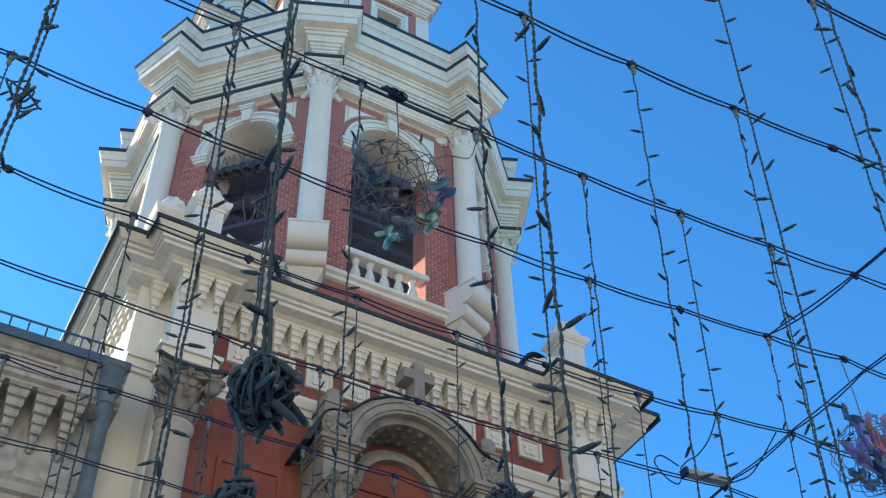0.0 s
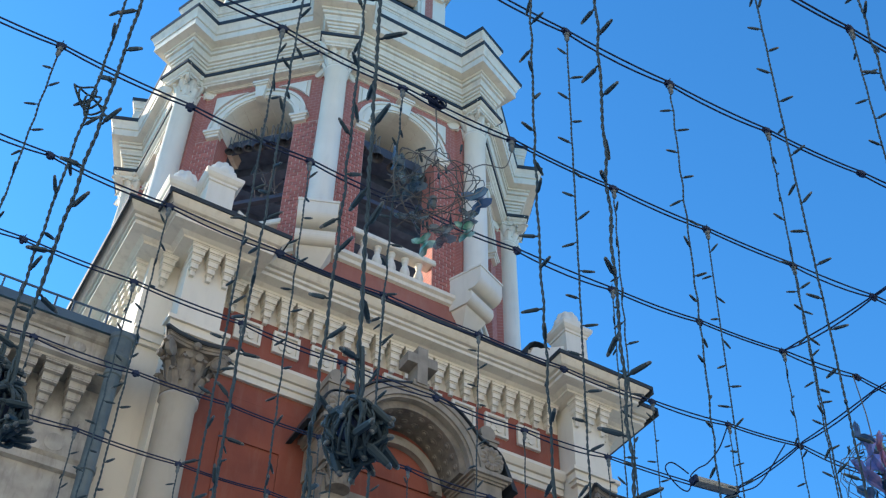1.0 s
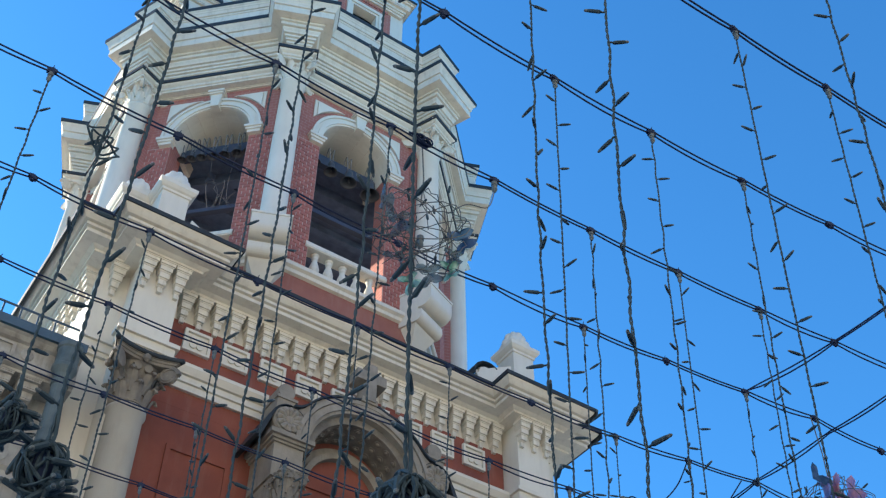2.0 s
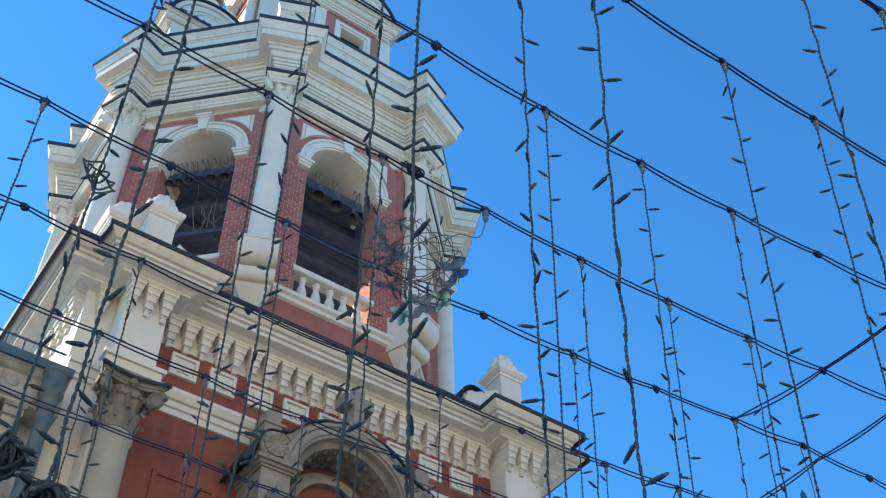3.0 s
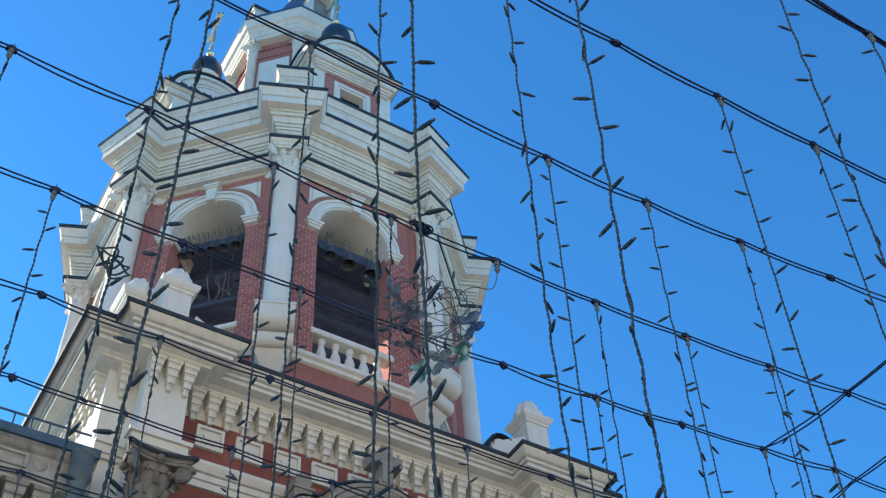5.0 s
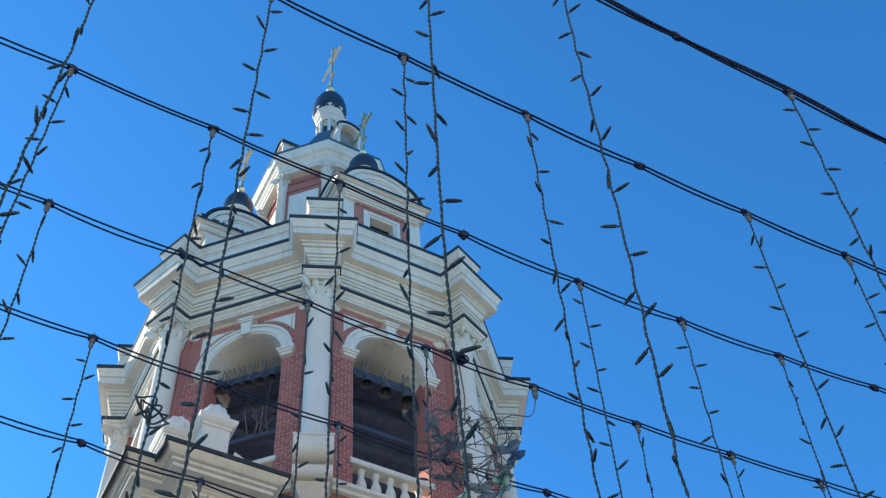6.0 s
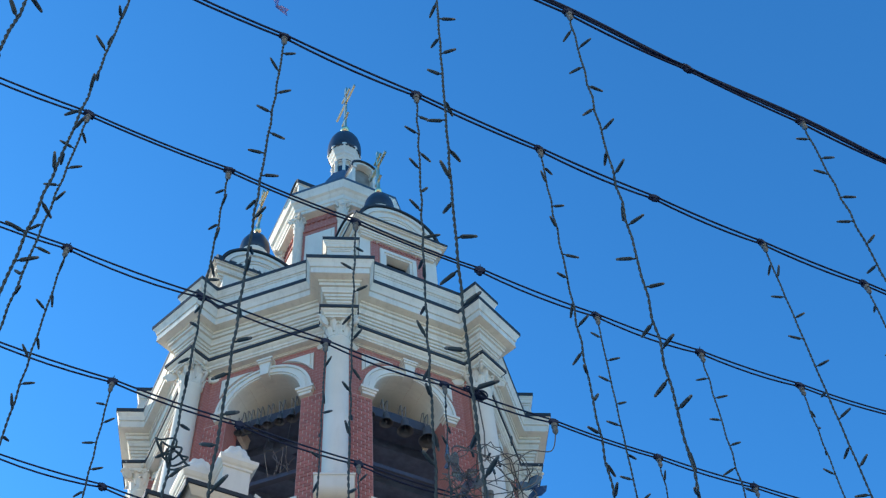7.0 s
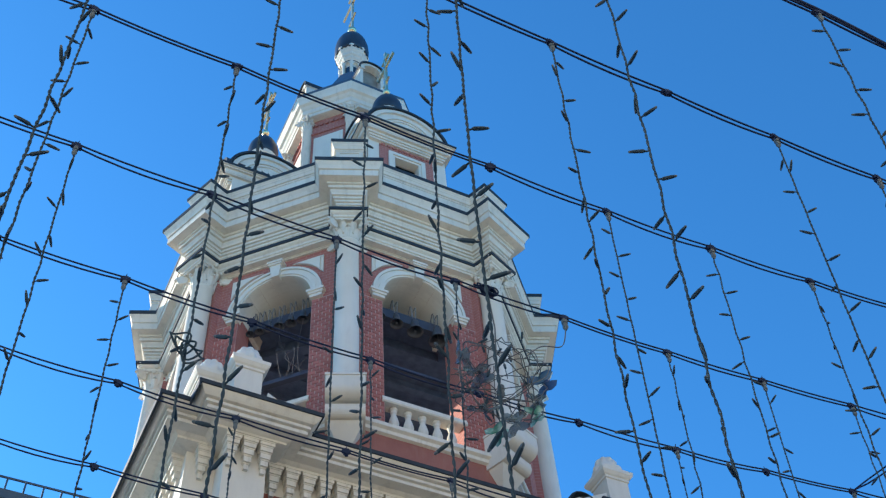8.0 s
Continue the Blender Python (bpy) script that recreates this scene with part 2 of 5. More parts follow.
def broken_octagon(a, R, h, z):
    """Plan of an octagon whose corners step forward over the columns."""
    pts = []
    ri = (a - h * S22) / C22
    for c in CORNERS:
        u, v = Vector((math.cos(radians(c)), math.sin(radians(c)))), Vector((-math.sin(radians(c)), math.cos(radians(c))))
        for r, s in ((ri, -h), (R, -h), (R, h), (ri, h)):
            p = u * r + v * s
            pts.append((p.x, p.y, z))
    return pts


def tier(profile, base, edge=None):
    """Rings of a broken-octagon moulding: offsets and heights over the base plan (a, R, h)."""
    a, R, h = base
    return [broken_octagon(a + o, R + o, h + o, z) for o, z in profile]

# ---------------------------------------------------------------- ground and street
s = Solid().add([(-900, -900, 0), (900, -900, 0), (900, 900, 0), (-900, 900, 0)], [(0, 1, 2, 3)])
solid("ground", s, PAVING, "grey granite paving of the pedestrian street", "ground", kind="structure")
# unseen wall, added to bounce sun and block sky for the lower tower
s = Solid().box(-45, 40, -19.6, -18.0, 0.004, 17.5)
s.box(-45, 40, -19.6, -17.7, 17.5, 18.0).box(-45, 40, -19.6, -17.9, 4.4, 4.7)
solid("bounce_wall_south", s, OPPOSITE, "unseen pale facade across the street, added for bounce light", "facade", kind="structure")

# ---------------------------------------------------------------- bell tower: lower storey
tower = thing("bell_tower", "red and cream church bell tower with octagonal open belfry", "bell tower")
XI, XO, XC, YF, YM, YB = 2.167, 3.832, 4.231, 4.495, 4.115, 4.2


def base_plan(o, z, slim=0.0):
    xi, xo, xc, yf, ym = XI - o + slim, XO + o, XC + o, YF + o, YM + o
    left = [(-xc, -ym), (-xo, -ym), (-xo, -yf), (-xi, -yf), (-xi, -ym)]
    pts = left + [(-x, y) for x, y in left[::-1]] + [(xc, YB + o), (-xc, YB + o)]
    return [(x, y, z) for x, y in pts]


WALL_Y, PIL_Y = -(YM - 0.55), -(YF - 0.55)
part("lower_wall", Solid().loft([base_plan(-0.55, 0.0, 0.15), base_plan(-0.55, 10.46, 0.15), base_plan(-0.55, 10.462), base_plan(-0.55, 12.22)]), WHITE, tower, "white plastered wall with corner pilasters")
part("red_bay", Solid().box(-2.85, 2.85, WALL_Y - 0.03, WALL_Y + 0.05, 0, 10.455).box(-2.70, 2.70, WALL_Y - 0.03, WALL_Y + 0.05, 10.457, 11.80), RED, tower, "red painted wall between the pilasters")
# two sunk frames in the red bay
for x in (-1.95, 1.95):
    s = Solid()
    for o in ((-0.42, -0.36, 7.0, 9.9), (0.36, 0.42, 7.0, 9.9), (-0.36, 0.36, 9.84, 9.9)):
        s.box(x + o[0], x + o[1], WALL_Y - 0.055, WALL_Y - 0.02, o[2], o[3])
    part("panel_frame", s, RED, tower)
prof = [(-0.55, 12.18), (-0.36, 12.20), (-0.36, 12.235), (-0.33, 12.25), (-0.30, 12.27), (-0.15, 12.275), (-0.15, 12.325), (-0.168, 12.33), (-0.168, 12.35), (-0.12, 12.355), (-0.12, 12.395), (-0.136, 12.40), (-0.136, 12.418),
        (-0.085, 12.423), (-0.06, 12.445), (-0.03, 12.48), (-0.012, 12.515), (-0.005, 12.52), (-0.005, 12.555)]
part("main_cornice", Solid().loft([base_plan(o, z) for o, z in prof]), CREAM, tower, "cream moulded cornice")
part("cornice_cover", Solid().loft([base_plan(0.014, 12.517), base_plan(0.020, 12.575), base_plan(-0.02, 12.585), base_plan(-0.75, 12.80)]), LEAD, tower, "dark sheet metal drip edge")
for sx in (-1, 1):
    for x, y0, y1 in ((XC, -YM - 0.014, YB), (XO, -YF - 0.014, -YM - 0.016)):
        part("side_drip_edge", Solid().box(min(sx * (x + 0.006), sx * (x + 0.034)), max(sx * (x + 0.006), sx * (x + 0.034)), y0, y1, 12.44, 12.578), LEAD, tower)
# brackets under the cornice
s = Solid()
steps = [(0.062, 0.045, 0.0, 0.10), (0.100, 0.085, 0.10, 0.20), (0.135, 0.115, 0.20, 0.30), (0.165, 0.145, 0.30, 0.385), (0.205, 0.17, 0.385, 0.45)]
rings = []
for w, d, z0, z1 in steps:
    for dd, z in ((0.0, z0), (0.0, z1 - 0.02), (0.008, z1 - 0.018), (0.008, z1 - 0.001)):
        rings.append([(-w / 2 - dd, -d - dd, z), (w / 2 + dd, -d - dd, z), (w / 2 + dd, 0.03, z), (-w / 2 - dd, 0.03, z)])
s.loft(rings)
bracket = s.mesh("cornice_bracket", CREAM)
for i in range(22):
    part("cornice_bracket", bracket, CREAM, tower, m=pose(-2.52 + 0.24 * i, WALL_Y - 0.03, 11.745))
for sx in (-1, 1):
    for i in range(3):
        part("cornice_bracket", bracket, CREAM, tower, m=pose(sx * 2.998 + (i - 1) * 0.225, PIL_Y - 0.005, 11.745))
for sx in (-1, 1):
    part("cornice_bracket", bracket, CREAM, tower, m=pose(sx * 3.48, WALL_Y - 0.005, 11.745))
    for i in range(18):
        part("cornice_bracket", bracket, CREAM, tower, m=pose(sx * (XC - 0.555), -3.35 + 0.24 * i, 11.745, 0, 0, sx * 90))
# frieze panels
s = Solid()
s.box(-0.185, 0.185, -0.006, 0.01, -0.165, 0.165)
for x0, x1, z0, z1 in ((-0.19, 0.19, 0.135, 0.175), (-0.19, 0.19, -0.175, -0.135), (-0.19, -0.15, -0.135, 0.135), (0.15, 0.19, -0.135, 0.135)):
    s.box(x0, x1, -0.045, 0.01, z0, z1)
for k in range(4):
    a = radians(45 + 90 * k)
    pts = []
    for i in range(10):
        b = 2 * math.pi * i / 10
        pts.append((0.068 * math.cos(a) + 0.05 * math.cos(b), 0.068 * math.sin(a) + 0.05 * math.sin(b)))
    s.prism(pts, -0.030, 0.0)
s.prism([(0.03 * math.cos(2 * math.pi * i / 8), 0.03 * math.sin(2 * math.pi * i / 8)) for i in range(8)], -0.038, 0.0)
panel = s.mesh("frieze_panel", WHITE)
for i in range(9):
    part("frieze_panel", panel, WHITE, tower, m=pose(-2.25 + 0.55 * i, WALL_Y - 0.035, 11.52))
# string course between the pilasters
prof = [(0.0, 10.72), (0.045, 10.72), (0.045, 10.80), (0.038, 10.805), (0.038, 10.82), (0.07, 10.825), (0.07, 10.90), (0.062, 10.905), (0.062, 10.92), (0.10, 10.925), (0.13, 10.975), (0.15, 11.01), (0.15, 11.06), (0.0, 11.10)]
for x0, x1 in ((-2.70, -1.2), (1.2, 2.70)):
    part("string_course", Solid().loft([[(x, WALL_Y - 0.03 - o, z) for o, z in prof] for x in (x0, x1)]), WHITE, tower, "white moulded string course")
# belt mouldings on the corner pilasters
for sx in (-1, 1):
    for z0, z1, d in ((10.74, 10.80, 0.05), (10.80, 10.92, 0.08), (10.92, 10.98, 0.12)):
        part("pilaster_belt", Solid().box(sx * 2.998 - 0.282 - d, sx * 2.998 + 0.282 + d, PIL_Y - d, PIL_Y + 0.1, z0, z1), WHITE, tower)
        part("pilaster_belt", Solid().box(sx * 3.48 - 0.198, sx * 3.48 + 0.198 + d * (sx > 0), WALL_Y - d, WALL_Y + 0.1, z0, z1), WHITE, tower)


def spiral(s, cx, cz, r, y0, y1, sign=1, turns=1.6, thick=0.3, m=None):
    """A carved volute in the x and z plane."""
    n = 26
    pts = []
    for i in range(n + 1):
        a = sign * 2 * math.pi * turns * i / n + (0 if sign > 0 else math.pi)
        q = r * (1 - 0.82 * i / n)
        pts.append((cx + q * math.cos(a), (y0 + y1) / 2, cz + q * math.sin(a)))
    s.tube(pts, [r * thick * (1 - 0.5 * i / n) for i in range(n + 1)], 5, m)
    s.prism([(cx + r * 0.86 * math.cos(2 * math.pi * i / 14), cz + r * 0.86 * math.sin(2 * math.pi * i / 14)) for i in range(14)], y0 + (y1 - y0) * 0.25, y1, m)
    return s


def abacus_plan(w):
    """Four hollow sides between cut corners."""
    plan = []
    for k in range(4):
        mid = radians(90 + 90 * k)
        for i in range(7):
            f = (i - 3) / 3
            p = Vector((math.cos(mid), math.sin(mid))) * (w * (0.80 + 0.20 * f * f)) + Vector((-math.sin(mid), math.cos(mid))) * (f * w * 0.93)
            plan.append((p.x, p.y))
    return plan


def capital(r, h, w, vz=0.72, vr=0.17):
    """A Corinthian capital on a shaft of radius r, h high, with an abacus 2w across."""
    s = Solid()
    s.lathe([(r * 1.10, 0), (r * 1.14, h * 0.03), (r * 1.02, h * 0.06), (r * 1.0, h * 0.35), (r * 1.08, h * 0.6), (r * 1.35, h * 0.86), (r * 1.1, h * 0.88)], 20)
    for row, (n, z0, z1, off, lean) in enumerate(((8, 0.05, 0.40, 0, 0.20), (8, 0.22, 0.64, 22.5, 0.32))):
        for k in range(n):
            m = Matrix.Rotation(radians(off + 360 * k / n), 4, "Z")
            wd = r * 0.30
            spine = [(r * 1.02, h * z0), (r * (1.08 + lean * 0.25), h * (z0 + (z1 - z0) * 0.5)), (r * (1.10 + lean), h * (z1 - 0.03)), (r * (1.22 + lean * 1.5), h * z1), (r * (1.30 + lean * 1.5), h * (z1 - 0.06))]
            ring = []
            for i, (q, z) in enumerate(spine):
                ww = wd * (1.0, 1.15, 0.95, 0.6, 0.25)[i]
                ring.append([(q - 0.06 * r, -ww, z), (q + 0.03 * r, -ww * 0.5, z), (q + 0.09 * r, 0, z), (q + 0.03 * r, ww * 0.5, z), (q - 0.06 * r, ww, z), (q - 0.12 * r, 0, z - 0.01)])
            s.loft(ring, m)
    for k in range(4):
        m = Matrix.Rotation(radians(45 + 90 * k), 4, "Z")
        spiral(s, w * 1.12, h * vz, h * vr, -r * 0.16, r * 0.16, 1, m=m)
        s.tube([(r * 1.05, 0, h * 0.5), (r * 1.15, 0, h * 0.68), (w * 1.1, 0, h * 0.875)], r * 0.13, 5, m)
        m = Matrix.Rotation(radians(90 * k), 4, "Z")
        for sg in (-1, 1):
            spiral(s, 0.0, 0.0, h * 0.085, -0.03, 0.02, sg, m=m @ Matrix.Translation((r * 1.22, sg * r * 0.30, h * 0.74)) @ Matrix.Rotation(radians(90), 4, "Z"))
        s.lathe([(0.01, -0.10 * h), (r * 0.22, -0.05 * h), (r * 0.24, 0.03 * h), (0.01, 0.09 * h)], 8, m @ Matrix.Translation((w * 0.86, 0, h * 0.90)))
    plan = abacus_plan(w)
    for k0, k1, z0, z1 in ((0.90, 0.93, 0.86, 0.91), (0.96, 1.0, 0.915, 0.96), (1.03, 1.04, 0.965, 1.0)):
        s.loft([[(x * k0, y * k0, h * z0) for x, y in plan], [(x * k1, y * k1, h * z1) for x, y in plan]])
    return s


# the two great columns of the lower storey


def engaged(s):
    """Draws what lies behind the pilaster's face in between the pilaster's sides."""
    s.v = [(max(-0.22, min(0.22, x)), y, z) if y > 0.07 else (x, y, z) for x, y, z in s.v]
    return s


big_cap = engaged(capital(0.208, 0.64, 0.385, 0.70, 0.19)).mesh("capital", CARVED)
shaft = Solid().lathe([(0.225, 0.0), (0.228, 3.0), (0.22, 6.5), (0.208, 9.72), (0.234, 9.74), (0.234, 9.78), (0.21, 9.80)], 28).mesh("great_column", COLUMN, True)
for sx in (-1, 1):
    col = part("great_column", shaft, COLUMN, tower, "white plastered column with shade in its grey colour", pose(sx * 3.05, PIL_Y - 0.08, 0.0))
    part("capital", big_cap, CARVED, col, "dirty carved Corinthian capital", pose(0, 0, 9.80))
    part("cap_cover", engaged(Solid().loft([[(x * k, y * k, z) for x, y in abacus_plan(0.42)] for k, z in ((1.0, 10.425), (1.04, 10.44), (1.04, 10.47), (0.8, 10.48))])), LEAD, col)

# portal with an arch on volutes
PY = -4.20
s = Solid()


def arch_ring(r0, r1, cz, a0=0.0, a1=180.0, n=36):
    out = [(r1 * math.cos(radians(a0 + (a1 - a0) * i / n)), cz + r1 * math.sin(radians(a0 + (a1 - a0) * i / n))) for i in range(n + 1)]
    inn = [(r0 * math.cos(radians(a0 + (a1 - a0) * i / n)), cz + r0 * math.sin(radians(a0 + (a1 - a0) * i / n))) for i in range(n + 1)]
    return out, inn


def arch_band(s, r0, r1, cz, y0, y1, a0=0.0, a1=180.0, n=36, m=None):
    o, i = arch_ring(r0, r1, cz, a0, a1, n)
    return s.loft([[(q[0], y0, q[1]), (p[0], y0, p[1]), (p[0], y1, p[1]), (q[0], y1, q[1])] for p, q in zip(o, i)], m)


AZ = 10.13
arch_band(s, 0.80, 0.97, AZ, PY, WALL_Y)
arch_band(s, 0.84, 0.93, AZ, PY - 0.03, PY + 0.02)
arch_band(s, 0.94, 1.00, AZ, PY - 0.05, WALL_Y)
for sx in (-1, 1):
    out = [(0.30, 11.06), (0.48, 11.02), (0.66, 10.93), (0.80, 10.80), (0.90, 10.68), (0.98, 10.62), (1.08, 10.60), (1.12, 10.42), (1.00, 10.22), (0.93, 10.20)] + [(0.95 * math.cos(radians(a)), AZ + 0.95 * math.sin(radians(a))) for a in (12, 24, 36, 48, 60, 70)]
    s.prism([(sx * x, z) for x, z in out], PY - 0.02, WALL_Y)
s.prism([(-0.32, 11.06), (-0.12, 11.13), (0.0, 11.19), (0.12, 11.13), (0.32, 11.06), (0.0, 11.0)], PY - 0.04, WALL_Y)
part("portal_arch", s, STONE, tower, "grey stone arch over the portal")
line = [(1.06, 10.625), (0.97, 10.65), (0.89, 10.71), (0.79, 10.83), (0.65, 10.955), (0.47, 11.045), (0.30, 11.085), (0.12, 11.15), (0.0, 11.21)]
line = line + [(-x, z) for x, z in line[-2::-1]]
part("portal_cover", Solid().loft([[(x, PY - 0.06, z - 0.012), (x, PY - 0.06, z + 0.018), (x, WALL_Y, z + 0.018), (x, WALL_Y, z - 0.012)] for x, z in line]), LEAD, tower)
s = Solid()
arch_band(s, 0.70, 0.82, AZ, PY + 0.10, WALL_Y)
for k in range(13):
    for q, y in ((0.745, PY + 0.12),):
        a = radians(10 + 160 * k / 12)
        c = Vector((0.70 * math.cos(a), 0, AZ + 0.70 * math.sin(a)))
        for yy in (PY + 0.20, PY + 0.36, PY + 0.52):
            mm = Matrix.Translation((c.x, yy, c.z)) @ Matrix.Rotation(-a - math.pi / 2, 4, "Y")
            s.lathe([(0.055, -0.01), (0.055, 0.008), (0.03, 0.012), (0.026, 0.022), (0.008, 0.028)], 7, mm)
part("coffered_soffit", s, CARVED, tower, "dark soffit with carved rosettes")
s = Solid()
arch_band(s, 0.52, 0.60, AZ - 0.12, WALL_Y - 0.16, WALL_Y - 0.02)
arch_band(s, 0.60, 0.70, AZ - 0.12, WALL_Y - 0.10, WALL_Y - 0.02)
part("inner_arch", s, STONE, tower)
part("tympanum", Solid().prism([(0.55 * math.cos(math.pi * i / 24), AZ - 0.12 + 0.55 * math.sin(math.pi * i / 24)) for i in range(25)], WALL_Y - 0.06, WALL_Y - 0.02), RED, tower)
for sx in (-1, 1):
    # scroll with a rosette, the block that carries it, and a small round-headed stone on top
    s = Solid()
    s.lathe([(0.20, 0.0), (0.215, -0.03), (0.215, -0.50), (0.20, -0.55)], 22, pose(sx * 1.10, PY - 0.02, 10.40) @ Matrix.Rotation(radians(90), 4, "X"))
    part("volute", s, STONE, tower)
    rings = []
    for q, h, lobe in ((0.185, 0.0, 0.10), (0.18, 0.025, 0.10), (0.12, 0.036, 0.16), (0.06, 0.016, 0.05), (0.045, 0.03, 0.0), (0.02, 0.04, 0.0), (0.003, 0.042, 0.0)):
        rings.append([(sx * 1.10 + q * (1 - lobe + lobe * abs(math.cos(6 * 2 * math.pi * i / 72))) * math.cos(2 * math.pi * i / 72), PY - 0.015 - h - 0.030 * lobe * 6 * abs(math.cos(6 * 2 * math.pi * i / 72)),
                       10.40 + q * (1 - lobe + lobe * abs(math.cos(6 * 2 * math.pi * i / 72))) * math.sin(2 * math.pi * i / 72)) for i in range(72)])
    s = Solid().loft(rings)
    part("rosette", s, STONE, tower)
    part("volute_cover", Solid().lathe([(0.222, 0.0), (0.232, 0.0), (0.232, 0.53), (0.222, 0.53)], 16, Matrix.Translation((sx * 1.10, PY - 0.03, 10.40)) @ Matrix.Rotation(radians(-90), 4, "X"), 180 if sx > 0 else 180, 180), LEAD, tower)
    edge = [(-0.10, 0.19), (-0.20, 0.13), (-0.27, 0.0), (-0.40, -0.30), (-0.42, -0.36), (-0.34, -0.33), (-0.235, -0.05), (-0.205, 0.04)]
    part("shoulder_cover", Solid().prism([(sx * (1.10 - x), 10.40 + z) for x, z in edge], PY - 0.015, WALL_Y), LEAD, tower, "dark sheet metal on the portal's shoulder")
    s = Solid()
    for d, z0, z1 in ((0.0, 9.62, 10.02), (0.03, 10.02, 10.05), (0.06, 10.05, 10.09), (0.10, 10.09, 10.15), (0.0, 9.55, 9.62)):
        s.box(sx * 1.06 - 0.20 - d, sx * 1.06 + 0.20 + d, PY - 0.02 - d, WALL_Y, z0, z1)
    s.box(sx * 1.06 - 0.17, sx * 1.06 + 0.17, PY + 0.02, WALL_Y, 0.0, 9.55)
    part("portal_pier", s, STONE, tower, "grey stone pier with a moulded block")
    s = capital(0.13, 0.42, 0.17)
    part("portal_capital", s, CARVED, tower, m=pose(sx * 1.06, PY - 0.06, 9.16))
    s = Solid().box(sx * 1.13 - 0.13, sx * 1.13 + 0.13, PY + 0.05, PY + 0.40, 10.55, 10.78).box(sx * 1.13 - 0.15, sx * 1.13 + 0.15, PY + 0.03, PY + 0.42, 10.75, 10.79)
    s.lathe([(0.115, 0), (0.12, 0.02), (0.12, 0.28), (0.11, 0.30)], 18, Matrix.Translation((sx * 1.13, PY + 0.07, 10.90)) @ Matrix.Rotation(radians(-90), 4, "X"))
    part("headstone", s, STONE, tower, "round-headed grey stone block")
for z0, z1, d in ((9.40, 9.47, 0.05), (9.47, 9.56, 0.09), (9.30, 9.40, 0.02)):
    part("transom", Solid().box(-0.9, 0.9, WALL_Y - 0.10 - d, WALL_Y - 0.02, z0, z1), STONE, tower)
# stone cross over the portal
CY = -4.30
s = Solid().prism([(-0.078, 11.15), (0.078, 11.15), (0.078, 11.46), (0.228, 11.46), (0.228, 11.62), (0.078, 11.62), (0.078, 11.76), (-0.078, 11.76), (-0.078, 11.62), (-0.228, 11.62), (-0.228, 11.46), (-0.078, 11.46)], CY, CY + 0.26)
s.box(-0.12, 0.12, CY + 0.02, CY + 0.32, 11.12, 11.20)
part("stone_cross", s, STONE, tower, "plain grey stone cross")
# pedestals with shells, and scrolls beside them, on the corners of the cornice
s = Solid()
rings = []
for d, z in ((0.03, 0.0), (0.03, 0.10), (0.0, 0.12), (0.0, 1.08), (0.025, 1.09), (0.025, 1.13), (0.055, 1.15), (0.095, 1.20), (0.10, 1.26), (0.06, 1.28), (-0.02, 1.33), (-0.10, 1.36), (-0.11, 1.44)):
    q = 0.20 + d * 0.85
    rings.append([(-q, -q, z), (q, -q, z), (q, q, z), (-q, q, z)])
s.loft(rings)
rings = []
for r, z, lobe in ((0.20, 1.28, 0.0), (0.24, 1.33, 0.10), (0.25, 1.40, 0.16), (0.235, 1.45, 0.16), (0.19, 1.48, 0.12), (0.185, 1.50, 0.12), (0.19, 1.55, 0.18), (0.165, 1.61, 0.18), (0.10, 1.66, 0.1), (0.01, 1.68, 0.0)):
    rings.append([(r * (1 - lobe + lobe * abs(math.cos(4 * 2 * math.pi * i / 48))) * math.cos(2 * math.pi * i / 48), r * (1 - lobe + lobe * abs(math.cos(4 * 2 * math.pi * i / 48))) * math.sin(2 * math.pi * i / 48), z) for i in range(48)])
crest = Solid().loft(rings).mesh("shell_crest", WHITE, True)
pinn = s.mesh("pinnacle", WHITE)
s = Solid()
spiral(s, 0, 0.22, 0.20, -0.15, 0.12, 1, 1.8, 0.24)
s.prism([(-0.10, 0.30), (0.05, 0.40), (0.45, 0.62), (0.45, 0.0), (-0.15, 0.0), (-0.22, 0.18)], -0.10, 0.12)
s.box(-0.20, 0.45, -0.10, 0.12, -0.18, 0.05)
scroll = s.mesh("scroll", WHITE)
s = Solid()
s.loft([[(0.252 * math.cos(radians(a)), y, 0.22 + 0.252 * math.sin(radians(a))) for y in (-0.11, 0.14)] + [(0.268 * math.cos(radians(a)), y, 0.22 + 0.268 * math.sin(radians(a))) for y in (0.14, -0.11)] for a in (190, 165, 140, 115, 95, 80, 65, 50)])
scover = s.mesh("scroll_cover", LEAD)
for sx in (-1, 1):
    for y in (-3.61, 3.0):
        q = part("pinnacle", pinn, WHITE, tower, "white corner pinnacle with a shell top", pose(sx * 3.04, y, 12.66))
        part("shell_crest", crest, WHITE, q)
    part("scroll", scroll, WHITE, tower, "carved scroll at the foot of the pinnacle", pose(sx * 2.30, -3.75, 12.74) @ Matrix.Diagonal((sx, 1, 1, 1)))
    part("scroll_cover", scover, LEAD, tower, m=pose(sx * 2.30, -3.75, 12.74) @ Matrix.Diagonal((sx, 1, 1, 1)))
q = part("pinnacle", pinn, WHITE, tower, m=pose(-3.44, -3.18, 12.66))
part("shell_crest", crest, WHITE, q)

